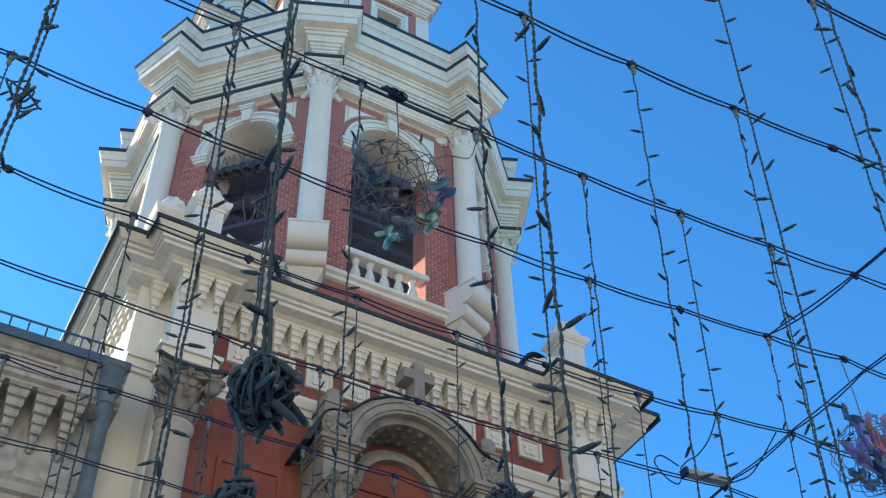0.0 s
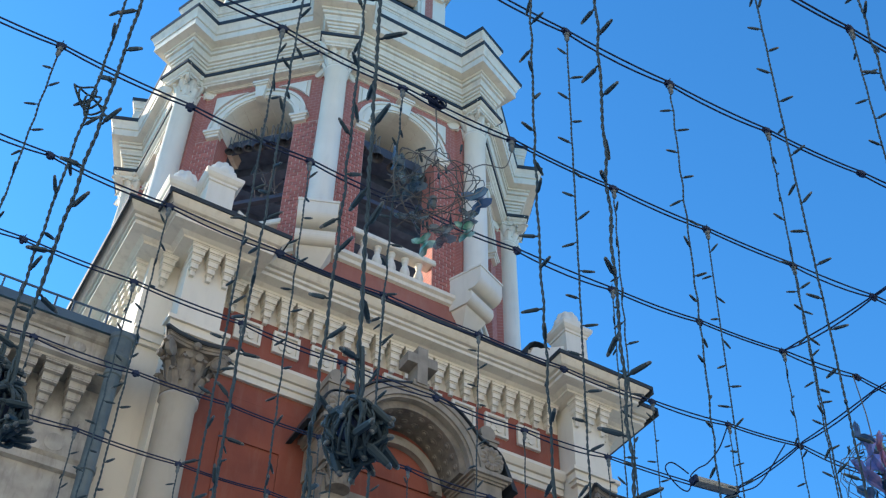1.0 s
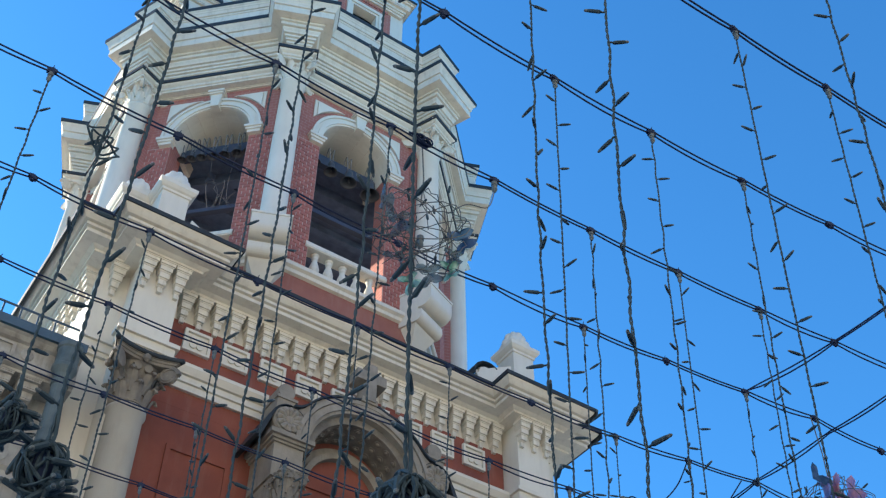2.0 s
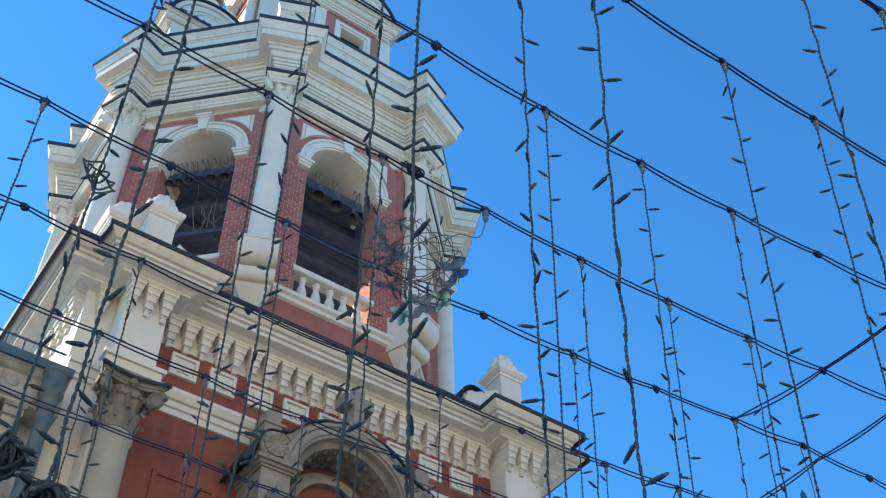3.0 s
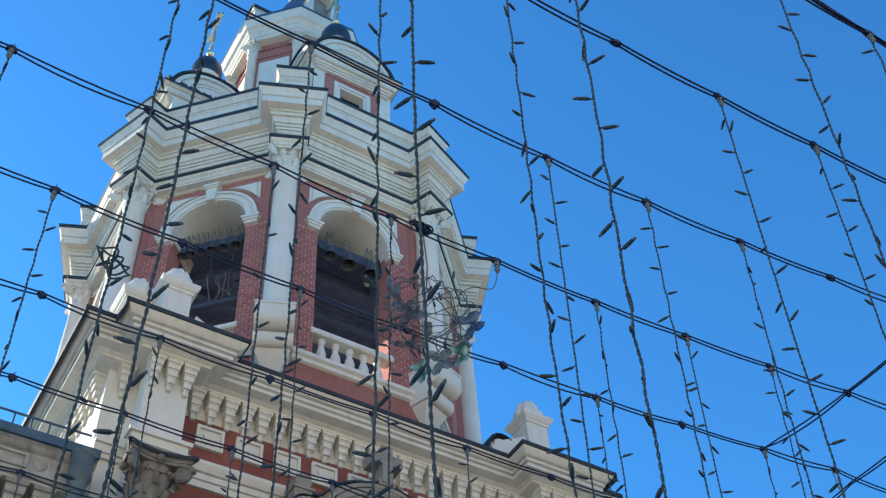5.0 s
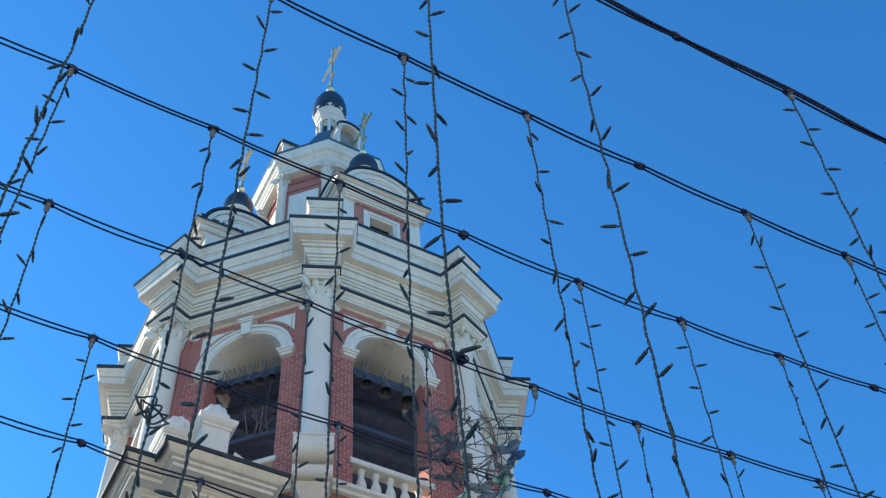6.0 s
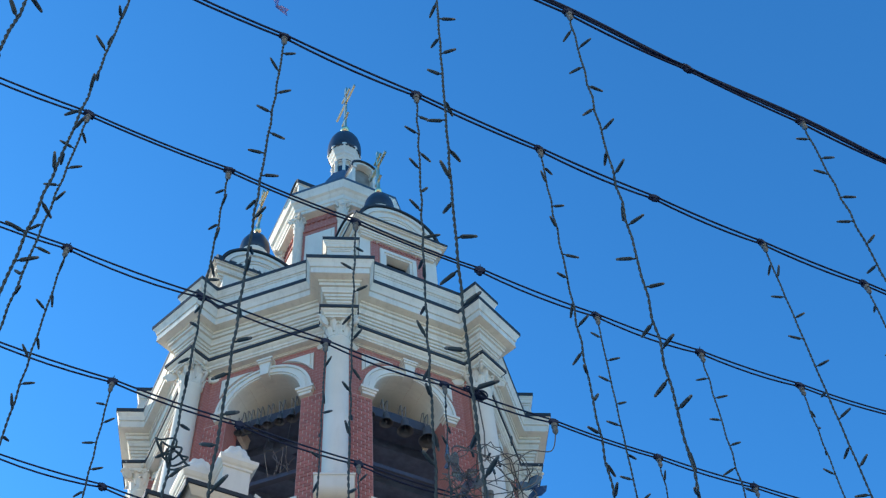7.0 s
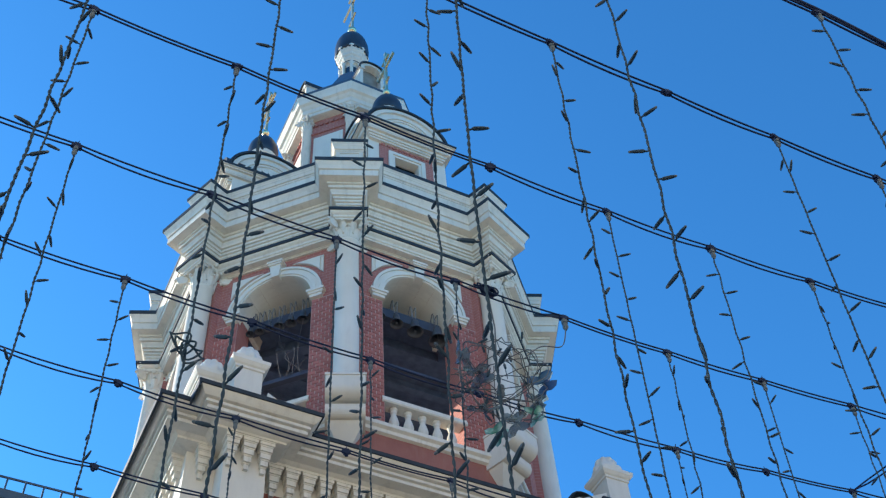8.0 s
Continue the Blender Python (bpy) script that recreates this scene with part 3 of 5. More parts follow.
# ---------------------------------------------------------------- belfry
A = 3.25
HW, SPR, SILL = 0.69, 17.19, 14.03       # half width of an opening, its springing and sill
part("belfry_plinth", Solid().loft([octagon(A, 12.3), octagon(A, 13.90)]), DUSTY, tower, "red painted octagonal plinth")
part("plinth_moulding", Solid().loft([octagon(A + o, z) for o, z in ((0.0, 13.82), (0.05, 13.84), (0.06, 13.90), (0.11, 13.93), (0.11, 14.0), (0.03, 14.03), (-0.5, 14.03))]), CREAM, tower)
part("belfry_floor", Solid().loft([octagon(A - 0.2, 13.98), octagon(A - 0.2, 14.04)]), STONE, tower)
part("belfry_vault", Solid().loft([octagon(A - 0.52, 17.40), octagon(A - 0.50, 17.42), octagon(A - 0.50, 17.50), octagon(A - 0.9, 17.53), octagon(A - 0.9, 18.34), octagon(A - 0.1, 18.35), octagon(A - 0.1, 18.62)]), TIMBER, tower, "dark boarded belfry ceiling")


def arched_wall(thick):
    """One side of the belfry with its arched opening."""
    s = Solid()
    n, top = 18, 18.41
    ho, hi = A * T22, (A - thick) * T22
    hole = [(-HW, SILL), (-HW, SPR)] + [(-HW * math.cos(math.pi * i / n), SPR + HW * math.sin(math.pi * i / n)) for i in range(1, n)] + [(HW, SPR), (HW, SILL)]
    rim = [(-1, SILL), (-1, SPR)]
    for i in range(1, n):
        a = math.pi * i / n
        c, q = -math.cos(a), math.sin(a)
        k = max(abs(c), q)
        rim.append((c / k, SPR + (top - SPR) * (q / k)))
    rim += [(1, SPR), (1, SILL)]
    m = len(hole)
    rings = [[(x * ho, 0.0, z) for x, z in rim], [(x, 0.0, z) for x, z in hole], [(x, thick, z) for x, z in hole], [(x * hi, thick, z) for x, z in rim]]
    s.loft(rings + [rings[0]], caps=False, closed=False)
    return s


wall = arched_wall(0.42).mesh("belfry_wall", BRICKW)
soffit = arch_band(Solid(), 0.682, 0.76, 0.0, -0.03, 0.85, 0.12, 19.88, 6).mesh("soffit_panel", CREAM)
s = Solid()
arch_band(s, 0.686, 0.86, SPR, -0.06, 0.03)
arch_band(s, 0.72, 0.79, SPR, -0.085, 0.0)
arch_band(s, 0.85, 0.90, SPR, -0.09, 0.02)
archiv = s.mesh("archivolt", WHITE)
s = Solid()
rings = []
for d, z in ((0.0, -0.17), (0.0, -0.11), (0.025, -0.105), (0.025, -0.06), (0.05, -0.055), (0.05, 0.0)):
    rings.append([(0.675 - d, -0.07 - d, SPR + z), (0.90 + d, -0.07 - d, SPR + z), (0.90 + d, 0.06, SPR + z), (0.675 - d, 0.06, SPR + z)])
s.loft(rings)
impost = s.mesh("impost", WHITE)
s = Solid().loft([[(-0.075, y, 17.84), (0.075, y, 17.84), (0.105, y, 18.16), (-0.105, y, 18.16)] for y in (-0.14, 0.02)])
s.box(-0.13, 0.13, -0.17, 0.02, 18.16, 18.20).box(-0.15, 0.15, -0.19, 0.02, 18.20, 18.25)
keyst = s.mesh("keystone", WHITE)
# curved spandrel panels
s1, s2 = Solid(), Solid()
for s, sg in ((s1, -1), (s2, 1)):
    arc = [(sg * 1.03 * math.cos(radians(a)), SPR + 1.03 * math.sin(radians(a))) for a in (30, 38, 46, 53, 60, 66, 72)]
    for k, d in ((1.0, -0.025), (0.80, -0.05)):
        out = arc + [(sg * 0.28, 18.19), (sg * 0.89, 18.19)]
        cx, cz = sum(p[0] for p in out) / len(out), sum(p[1] for p in out) / len(out)
        s.prism([(cx + (x - cx) * k, cz + (z - cz) * k) for x, z in out], d, 0.02)
spand = [s1.mesh("spandrel_panel", WHITE), s2.mesh("spandrel_panel", WHITE)]
# balusters
s = Solid().lathe([(0.062, 0.0), (0.068, 0.02), (0.068, 0.045), (0.045, 0.06), (0.055, 0.09), (0.082, 0.16), (0.086, 0.20), (0.070, 0.27), (0.046, 0.35), (0.040, 0.39), (0.052, 0.405), (0.052, 0.425), (0.042, 0.435), (0.062, 0.455), (0.066, 0.47), (0.066, 0.50)], 14)
balus = s.mesh("baluster", CREAM, True)
s = Solid().loft([[(x, y, z) for y, z in ((0.18, 14.54), (-0.03, 14.54), (-0.05, 14.56), (-0.05, 14.60), (-0.03, 14.62), (-0.03, 14.655), (0.20, 14.66))] for x in (-0.74, 0.74)])
rail = s.mesh("handrail", CREAM)
faces = {}
for a in FACES:
    w = part("belfry_wall", wall, BRICKW, tower, "red brick belfry wall with an arched opening", facing(a, A))
    faces[a] = w
    for k in range(9):
        part("soffit_panel", soffit, CREAM, w, m=pose(0, 0, SPR, 0, -20 * k))
    part("archivolt", archiv, WHITE, w, "white moulded arch")
    part("impost", impost, WHITE, w)
    part("impost", impost, WHITE, w, m=Matrix.Diagonal((-1, 1, 1, 1)))
    part("keystone", keyst, WHITE, w)
    for me in spand:
        part("spandrel_panel", me, WHITE, w)
    part("handrail", rail, CREAM, w)
    for i in range(5):
        part("baluster", balus, CREAM, w, m=pose(-0.50 + 0.25 * i, 0.09, 14.035))
    part("architrave_band", Solid().loft([[(x, y, z) for y, z in ((0.1, 18.365), (-0.035, 18.365), (-0.035, 18.385), (-0.055, 18.39), (-0.055, 18.412), (0.1, 18.412))] for x in (-1.2, 1.2)]), CREAM, w)

# corner columns with their pedestals on scrolled consoles
col_shaft = Solid().lathe([(0.245, 0.0), (0.255, 0.04), (0.245, 0.09), (0.215, 0.11), (0.225, 0.14), (0.207, 0.17), (0.203, 0.2), (0.204, 1.4), (0.190, 3.52), (0.215, 3.54), (0.215, 3.58), (0.195, 3.60)], 26).mesh("corner_column", WHITE, True)
col_cap = capital(0.200, 0.60, 0.345, 0.52, 0.20).mesh("capital", CREAM)
s = Solid()
outline = [(0.6, 0.46), (-0.30, 0.46), (-0.30, 0.30)]
outline += [(-0.12 - 0.18 * math.cos(radians(d)), 0.26 - 0.18 * math.sin(radians(d))) for d in range(0, 91, 10)]
outline += [(-0.05, 0.08), (-0.05, 0.03), (-0.12, 0.03), (-0.12, -0.02)]
outline += [(0.0 - 0.125 * math.cos(radians(d)), -0.06 - 0.125 * math.sin(radians(d))) for d in range(0, 91, 15)]
outline += [(0.06, -0.185), (0.6, -0.20)]
s.loft([[(x, y, z) for y, z in outline] for x in (-0.30, 0.30)])
s.loft([[(x, y, z) for y, z in ((0.6, 0.46), (-0.315, 0.46), (-0.315, 0.50), (0.6, 0.50))] for x in (-0.315, 0.315)])
s.loft([[(-q, y, z), (q, y, z), (q, 0.6, z), (-q, 0.6, z)] for q, y, z in ((0.27, 0.0, -0.18), (0.25, 0.03, -0.24), (0.17, 0.12, -0.40), (0.05, 0.24, -0.62))])
pedes = s.mesh("pedestal", WHITE)
for c in CORNERS:
    col = part("corner_column", col_shaft, WHITE, tower, "white engaged corner column", facing(c, 3.70, 0, 14.42))
    part("capital", col_cap, CREAM, col, "carved Corinthian capital", pose(0, 0, 3.58))
    part("pedestal", pedes, WHITE, col, "white pedestal on a scrolled console", pose(0, 0.0, -0.50))
    part("pilaster", Solid().box(-0.21, 0.21, 0.15, 0.5, -0.4, 3.9), BRICKW, col)

# entablature, cornice and parapet of the belfry
L0 = (3.521, 4.10, 0.341)
prof = [(-0.30, 18.40), (-0.10, 18.40), (-0.10, 18.44), (-0.075, 18.45), (-0.075, 18.50), (-0.03, 18.53), (-0.005, 18.58), (-0.005, 18.60)]
part("architrave", Solid().loft(tier(prof, L0)), CREAM, tower, "cream architrave")
part("ledge_cover", Solid().loft(tier([(0.010, 18.565), (0.014, 18.635), (-0.03, 18.645), (-0.10, 18.66)], L0)), LEAD, tower, "dark sheet metal ledge")
prof = [(-0.13, 18.64), (-0.13, 18.86), (-0.110, 18.864), (-0.110, 18.915), (-0.118, 18.918), (-0.118, 18.93), (-0.085, 18.934), (-0.085, 18.985), (-0.094, 18.988), (-0.094, 19.0), (-0.060, 19.004), (-0.060, 19.06), (-0.069, 19.063),
        (-0.069, 19.075), (-0.030, 19.08), (-0.025, 19.12), (0.0, 19.17), (0.0, 19.19), (-0.010, 19.193), (-0.010, 19.21), (0.035, 19.215), (0.035, 19.285), (0.026, 19.288), (0.026, 19.305), (0.06, 19.31), (0.06, 19.36), (0.20, 19.372),
        (0.20, 19.535), (0.190, 19.538), (0.190, 19.555), (0.22, 19.56), (0.225, 19.60), (0.24, 19.65), (0.27, 19.71), (0.285, 19.735), (0.285, 19.79)]
part("belfry_cornice", Solid().loft(tier(prof, L0)), CREAM, tower, "cream stepped cornice over the belfry")
part("cornice_cover", Solid().loft(tier([(0.292, 19.735), (0.30, 19.83), (0.26, 19.84), (0.04, 19.99)], L0)), LEAD, tower, "dark sheet metal drip edge")
L1 = (3.521, 4.085, 0.262)
prof = [(0.03, 19.94), (0.03, 20.05), (0.0, 20.06), (0.0, 20.50), (0.014, 20.505), (0.014, 20.54), (0.004, 20.545), (0.004, 20.565), (0.03, 20.57), (0.045, 20.64), (0.06, 20.66), (0.06, 20.685), (0.085, 20.72), (0.085, 20.775)]
parapet = part("parapet", Solid().loft(tier(prof, L1)), CREAM, tower, "cream parapet stepping round the corners")
part("parapet_cover", Solid().loft(tier([(0.092, 20.735), (0.10, 20.825), (0.05, 20.835), (-0.6, 20.95), (-1.4, 21.0)], L1)), LEAD, tower)
s = Solid().box(-0.185, 0.185, -0.012, 0.01, 20.13, 20.42)
for x0, x1, z0, z1 in ((-0.215, 0.215, 20.42, 20.45), (-0.215, 0.215, 20.10, 20.13), (-0.215, -0.185, 20.13, 20.42), (0.185, 0.215, 20.13, 20.42)):
    s.box(x0, x1, -0.030, 0.01, z0, z1)
ppanel = s.mesh("parapet_panel", WHITE)
for c in CORNERS:
    part("parapet_panel", ppanel, WHITE, parapet, m=facing(c, 4.085))

# ---------------------------------------------------------------- crown: four gabled dormers, drum, roof, lantern, dome


def cross_mesh(h):
    """An eight-ended cross, its bars along y, with a ball at its foot."""
    s = Solid()
    w, d = 0.036 * h / 1.8, 0.03
    s.box(-d, d, -w, w, 0, h)
    b = 0.24 * h
    s.box(-d, d, -b, b, 0.60 * h, 0.60 * h + 2 * w).box(-d, d, -b * 0.42, b * 0.42, 0.80 * h, 0.80 * h + 1.6 * w)
    s.box(-d, d, -b * 0.36, b * 0.36, -w * 0.8, w * 0.8, pose(0, 0, 0.22 * h, -24))
    return s


def onion(r, h):
    return Solid().lathe([(r * 0.80, 0), (r * 0.95, h * 0.12), (r, h * 0.30), (r * 0.93, h * 0.50), (r * 0.72, h * 0.70), (r * 0.42, h * 0.86), (r * 0.16, h * 0.95), (r * 0.10, h * 1.02), (r * 0.09, h * 1.1)], 24)


s = Solid()
DW = 0.93
for x0, x1, z0, z1 in ((-DW, -0.36, 20.5, 22.62), (0.36, DW, 20.5, 22.62), (-0.36, 0.36, 20.5, 21.30), (-0.36, 0.36, 22.15, 22.62)):
    s.box(x0, x1, 0, 0.3, z0, z1)
s.box(-DW, DW, 0.3, 1.66, 20.5, 22.62)
dwall = s.mesh("dormer", WHITE)
s = Solid().box(-0.62, -0.36, -0.02, 0.05, 20.6, 22.42).box(0.36, 0.62, -0.02, 0.05, 20.6, 22.42).box(-0.36, 0.36, -0.02, 0.05, 22.15, 22.46)
dred = s.mesh("brick_field", BRICKW)
s = Solid()
for x0, x1, z0, z1 in ((-0.42, -0.33, 21.2, 22.22), (0.33, 0.42, 21.2, 22.22), (-0.33, 0.33, 22.13, 22.22)):
    s.box(x0, x1, -0.06, 0.12, z0, z1)
for x0, x1, z0, z1 in ((-0.33, -0.27, 21.2, 22.13), (0.27, 0.33, 21.2, 22.13), (-0.27, 0.27, 22.07, 22.13)):
    s.box(x0, x1, -0.03, 0.16, z0, z1)
dframe = s.mesh("window_frame", WHITE)
dglass = Solid().box(-0.34, 0.34, 0.22, 0.24, 21.2, 22.15).mesh("pane", GLASS)
dtooth = Solid().box(-0.04, 0.04, -0.045, 0.0, 22.36, 22.43).mesh("tooth", BRICKW)
s = Solid()
rings = []
for d, z0, z1 in ((0.02, 22.46, 22.52), (0.05, 22.52, 22.58), (0.08, 22.58, 22.66), (0.14, 22.66, 22.70), (0.15, 22.70, 22.82), (0.20, 22.82, 22.86), (0.24, 22.86, 22.90)):
    for z in (z0, z1):
        rings.append([(-DW + 0.09 - d, -0.05 - d, z), (DW - 0.09 + d, -0.05 - d, z), (DW - 0.09 + d, 1.71 + d, z), (-DW + 0.09 - d, 1.71 + d, z)])
s.loft(rings)
dcorn = s.mesh("dormer_cornice", CREAM)
dcover = Solid().loft([[(-q, 0.83 - q - 0.045, z), (q, 0.83 - q - 0.045, z), (q, 0.83 + q + 0.045, z), (-q, 0.83 + q + 0.045, z)] for q, z in ((1.09, 22.875), (1.095, 22.93), (0.7, 22.95))]).mesh("cornice_cover", LEAD)
s = Solid()
half = [(0.92 * math.cos(math.pi * i / 28), 22.93 + 1.02 * math.sin(math.pi * i / 28)) for i in range(29)]
s.prism(half, -0.10, 0.8)
arch_band(s, 0.80, 0.90, 22.95, -0.15, 0.0)
arch_band(s, 0.60, 0.645, 22.95, -0.13, -0.05)
arch_band(s, 0.50, 0.53, 22.95, -0.125, -0.05)
for k in range(7):
    a = radians(14 + 152 * k / 6)
    s.lathe([(0.02, 0.02), (0.055, 0.2), (0.08, 0.36), (0.055, 0.44), (0.01, 0.46)], 8, Matrix.Translation((0, -0.09, 22.97)) @ Matrix.Rotation(math.pi / 2 - a, 4, "Y") @ Matrix.Diagonal((1, 0.5, 1, 1)))
dgable = s.mesh("shell_gable", WHITE)
s = Solid()
arch_band(s, 0.93, 0.985, 22.94, -0.19, 0.8, n=30)
dgcov = s.mesh("gable_cover", LEAD)
dneck = Solid().lathe([(0.30, 23.6), (0.30, 25.05), (0.34, 25.08), (0.36, 25.16), (0.34, 25.2)], 20).mesh("dome_neck", WHITE)
ddome = onion(0.37, 1.02).mesh("small_dome", DOME, True)
dball = Solid().lathe([(0.09 * math.sin(math.pi * i / 10) + 0.001, -0.09 * math.cos(math.pi * i / 10)) for i in range(11)], 16).mesh("gilded_ball", GOLD, True)
dcross = cross_mesh(1.95).mesh("cross", GOLD)
for a in (0, 90, 180, 270):
    d = part("dormer", dwall, WHITE, tower, "white gabled dormer with a small dark dome", facing(a, 3.10))
    part("brick_field", dred, BRICKW, d)
    part("window_frame", dframe, WHITE, d)
    part("pane", dglass, GLASS, d)
    for i in range(9):
        part("tooth", dtooth, BRICKW, d, m=pose(-0.54 + 0.13 * i, 0, 0))
    part("dormer_cornice", dcorn, CREAM, d)
    part("cornice_cover", dcover, LEAD, d)
    for k in range(4):
        mg = Matrix.Translation((0, 0.83, 0)) @ Matrix.Rotation(radians(90 * k), 4, "Z") @ Matrix.Translation((0, -0.83, 0))
        part("shell_gable", dgable, WHITE, d, "round gable with a carved shell", mg)
        part("gable_cover", dgcov, LEAD, d, m=mg)
    mm = pose(0, 0.83, 0)
    part("dome_neck", dneck, WHITE, d, m=mm)
    part("small_dome", ddome, DOME, d, "dark blue onion dome", pose(0, 0.83, 25.18))
    part("gilded_ball", dball, GOLD, d, m=pose(0, 0.83, 26.40))
    q = part("cross", dcross, GOLD, d, "gilded cross", pose(0, 0.83, 26.48))
    q.matrix_basis = pose(0, 0.83, 26.48, 0, 0, -(a + 90))

part("terrace_roof", Solid().loft([octagon(3.45, 20.90), octagon(2.2, 21.6), octagon(1.3, 22.2)]), LEAD, tower)
DA = 1.36
part("drum", Solid().loft([octagon(DA, 21.0), octagon(DA, 26.75)]), BRICKW, tower, "red brick octagonal drum")
s = Solid()
for x0, x1, z0, z1 in ((-0.38, 0.38, 22.2, 25.75),):
    s.box(x0, x1, -0.03, 0.05, z0, z1)
    s.box(x0 + 0.08, x1 - 0.08, -0.05, 0.05, z0 + 0.08, z1 - 0.08)
dpan = s.mesh("drum_panel", WHITE)
s = Solid()
for i in range(8):
    s.box(-0.50 + 0.135 * i, -0.42 + 0.135 * i, -0.04, 0.02, 26.30, 26.40)
s.box(-0.52, 0.52, -0.03, 0.02, 25.95, 26.0)
dband = s.mesh("dentil_band", BRICKW)
dcol = Solid().lathe([(0.15, 21.2), (0.15, 22.0), (0.12, 22.05), (0.115, 26.05), (0.14, 26.07), (0.14, 26.10), (0.12, 26.11)], 18).mesh("drum_column", CREAM, True)
dccap = capital(0.115, 0.50, 0.19).mesh("capital", CREAM)
for a in FACES:
    part("drum_panel", dpan, WHITE, tower, m=facing(a, DA))
    part("dentil_band", dband, CREAM, tower, m=facing(a, DA))
for c in CORNERS:
    col = part("drum_column", dcol, CREAM, tower, "slender cream column", facing(c, 1.50))
    part("capital", dccap, CREAM, col, m=pose(0, 0, 26.11))
prof = [(-0.40, 26.58), (-0.22, 26.60), (-0.22, 26.72), (-0.19, 26.74), (-0.19, 26.90), (-0.15, 26.95), (-0.12, 27.02), (-0.06, 27.06), (-0.04, 27.2), (-0.005, 27.32), (-0.005, 27.37)]
part("drum_cornice", Solid().loft([octagon(1.757 + o, z) for o, z in prof]), CREAM, tower, "cream eaves cornice")
part("tent_roof", Solid().loft([octagon(1.757 + o, z) for o, z in ((0.0, 27.35), (0.012, 27.43), (-0.05, 27.46), (-0.55, 28.35), (-1.05, 29.5), (-1.38, 30.6))]), ROOF, tower, "dark sheet metal tent roof")
s = Solid()
arch_band(s, 0.25, 0.34, 28.95, -0.06, 0.5)
s.box(-0.34, -0.25, -0.06, 0.5, 27.5, 28.95).box(0.25, 0.34, -0.06, 0.5, 27.5, 28.95)
s.box(-0.37, -0.22, -0.09, 0.5, 28.86, 28.95).box(0.22, 0.37, -0.09, 0.5, 28.86, 28.95)
rdor = s.mesh("roof_niche", WHITE)
s = Solid()
arch_band(s, 0.34, 0.385, 28.95, -0.11, 0.9, -10, 190)
rcov = s.mesh("niche_cover", LEAD)
rback = Solid().prism([(0.26 * math.cos(math.pi * i / 12), 28.95 + 0.26 * math.sin(math.pi * i / 12)) for i in range(13)] + [(-0.26, 27.5), (0.26, 27.5)], 0.14, 0.4).mesh("niche_back", STONE)
for a in (0, 90, 180, 270):
    n = part("roof_niche", rdor, WHITE, tower, "small white arched niche on the roof", facing(a, 1.36))
    part("niche_cover", rcov, LEAD, n)
    part("niche_back", rback, STONE, n)
s = Solid()
s.loft([octagon(r, z) for r, z in ((0.25, 29.6), (0.25, 31.28), (0.28, 31.31), (0.28, 31.37), (0.25, 31.39), (0.25, 31.55), (0.31, 31.63), (0.31, 31.70), (0.365, 31.76), (0.365, 31.84), (0.43, 31.94), (0.43, 31.985), (0.44, 31.99), (0.44, 32.05), (0.465, 32.08), (0.465, 32.15))])
part("lantern", s, WHITE, tower, "white octagonal lantern")
lc = Solid().lathe([(0.06, 29.9), (0.045, 30.0), (0.045, 31.18), (0.065, 31.22), (0.065, 31.32)], 10).mesh("lantern_column", WHITE)
lw = Solid().box(-0.075, 0.075, -0.012, 0.02, 30.1, 31.15).mesh("lantern_pane", GLASS)
s = Solid()
arch_band(s, 0.075, 0.115, 31.25, -0.03, 0.08, n=12)
lgab = s.mesh("lantern_gable", WHITE)
s = Solid()
arch_band(s, 0.115, 0.135, 31.25, -0.045, 0.09, n=12)
lgcov = s.mesh("gable_cover", LEAD)
for c in CORNERS:
    part("lantern_column", lc, WHITE, tower, m=facing(c, 0.32))
for a in FACES:
    part("lantern_pane", lw, GLASS, tower, m=facing(a, 0.25))
    g = part("lantern_gable", lgab, WHITE, tower, m=facing(a, 0.30))
    part("gable_cover", lgcov, LEAD, g)
s = Solid()
for i in range(24):
    a = 2 * math.pi * i / 24
    s.box(-0.03, 0.03, -0.01, 0.02, 32.03, 32.13, facing(360 * i / 24, 0.47))
part("lace_edge", s, LEAD, tower)
part("main_dome", Solid().lathe([(0.47, 32.06), (0.495, 32.22), (0.505, 32.45), (0.49, 32.70), (0.445, 32.95), (0.37, 33.17), (0.26, 33.36), (0.15, 33.50), (0.08, 33.57), (0.06, 33.80)], 28), DOME, tower, "dark blue dome", smooth=True)
part("gilded_ball", Solid().lathe([(0.135 * math.sin(math.pi * i / 12) + 0.001, 33.93 - 0.135 * math.cos(math.pi * i / 12)) for i in range(13)], 18), GOLD, tower, "gilded ball", smooth=True)
part("cross", cross_mesh(2.95), GOLD, tower, "tall gilded cross", pose(0, 0, 34.05))

# ---------------------------------------------------------------- bells and timbers in the belfry


def bell(r):
    s = Solid().lathe([(r * 0.02, r * 2.0), (r * 0.33, r * 1.95), (r * 0.44, r * 1.80), (r * 0.49, r * 1.25), (r * 0.57, r * 0.75), (r * 0.74, r * 0.32), (r * 1.0, 0.03 * r), (r * 1.0, 0.0), (r * 0.93, 0.0), (r * 0.68, r * 0.33), (r * 0.42, r * 1.25), (r * 0.02, r * 1.75)], 22)
    return s


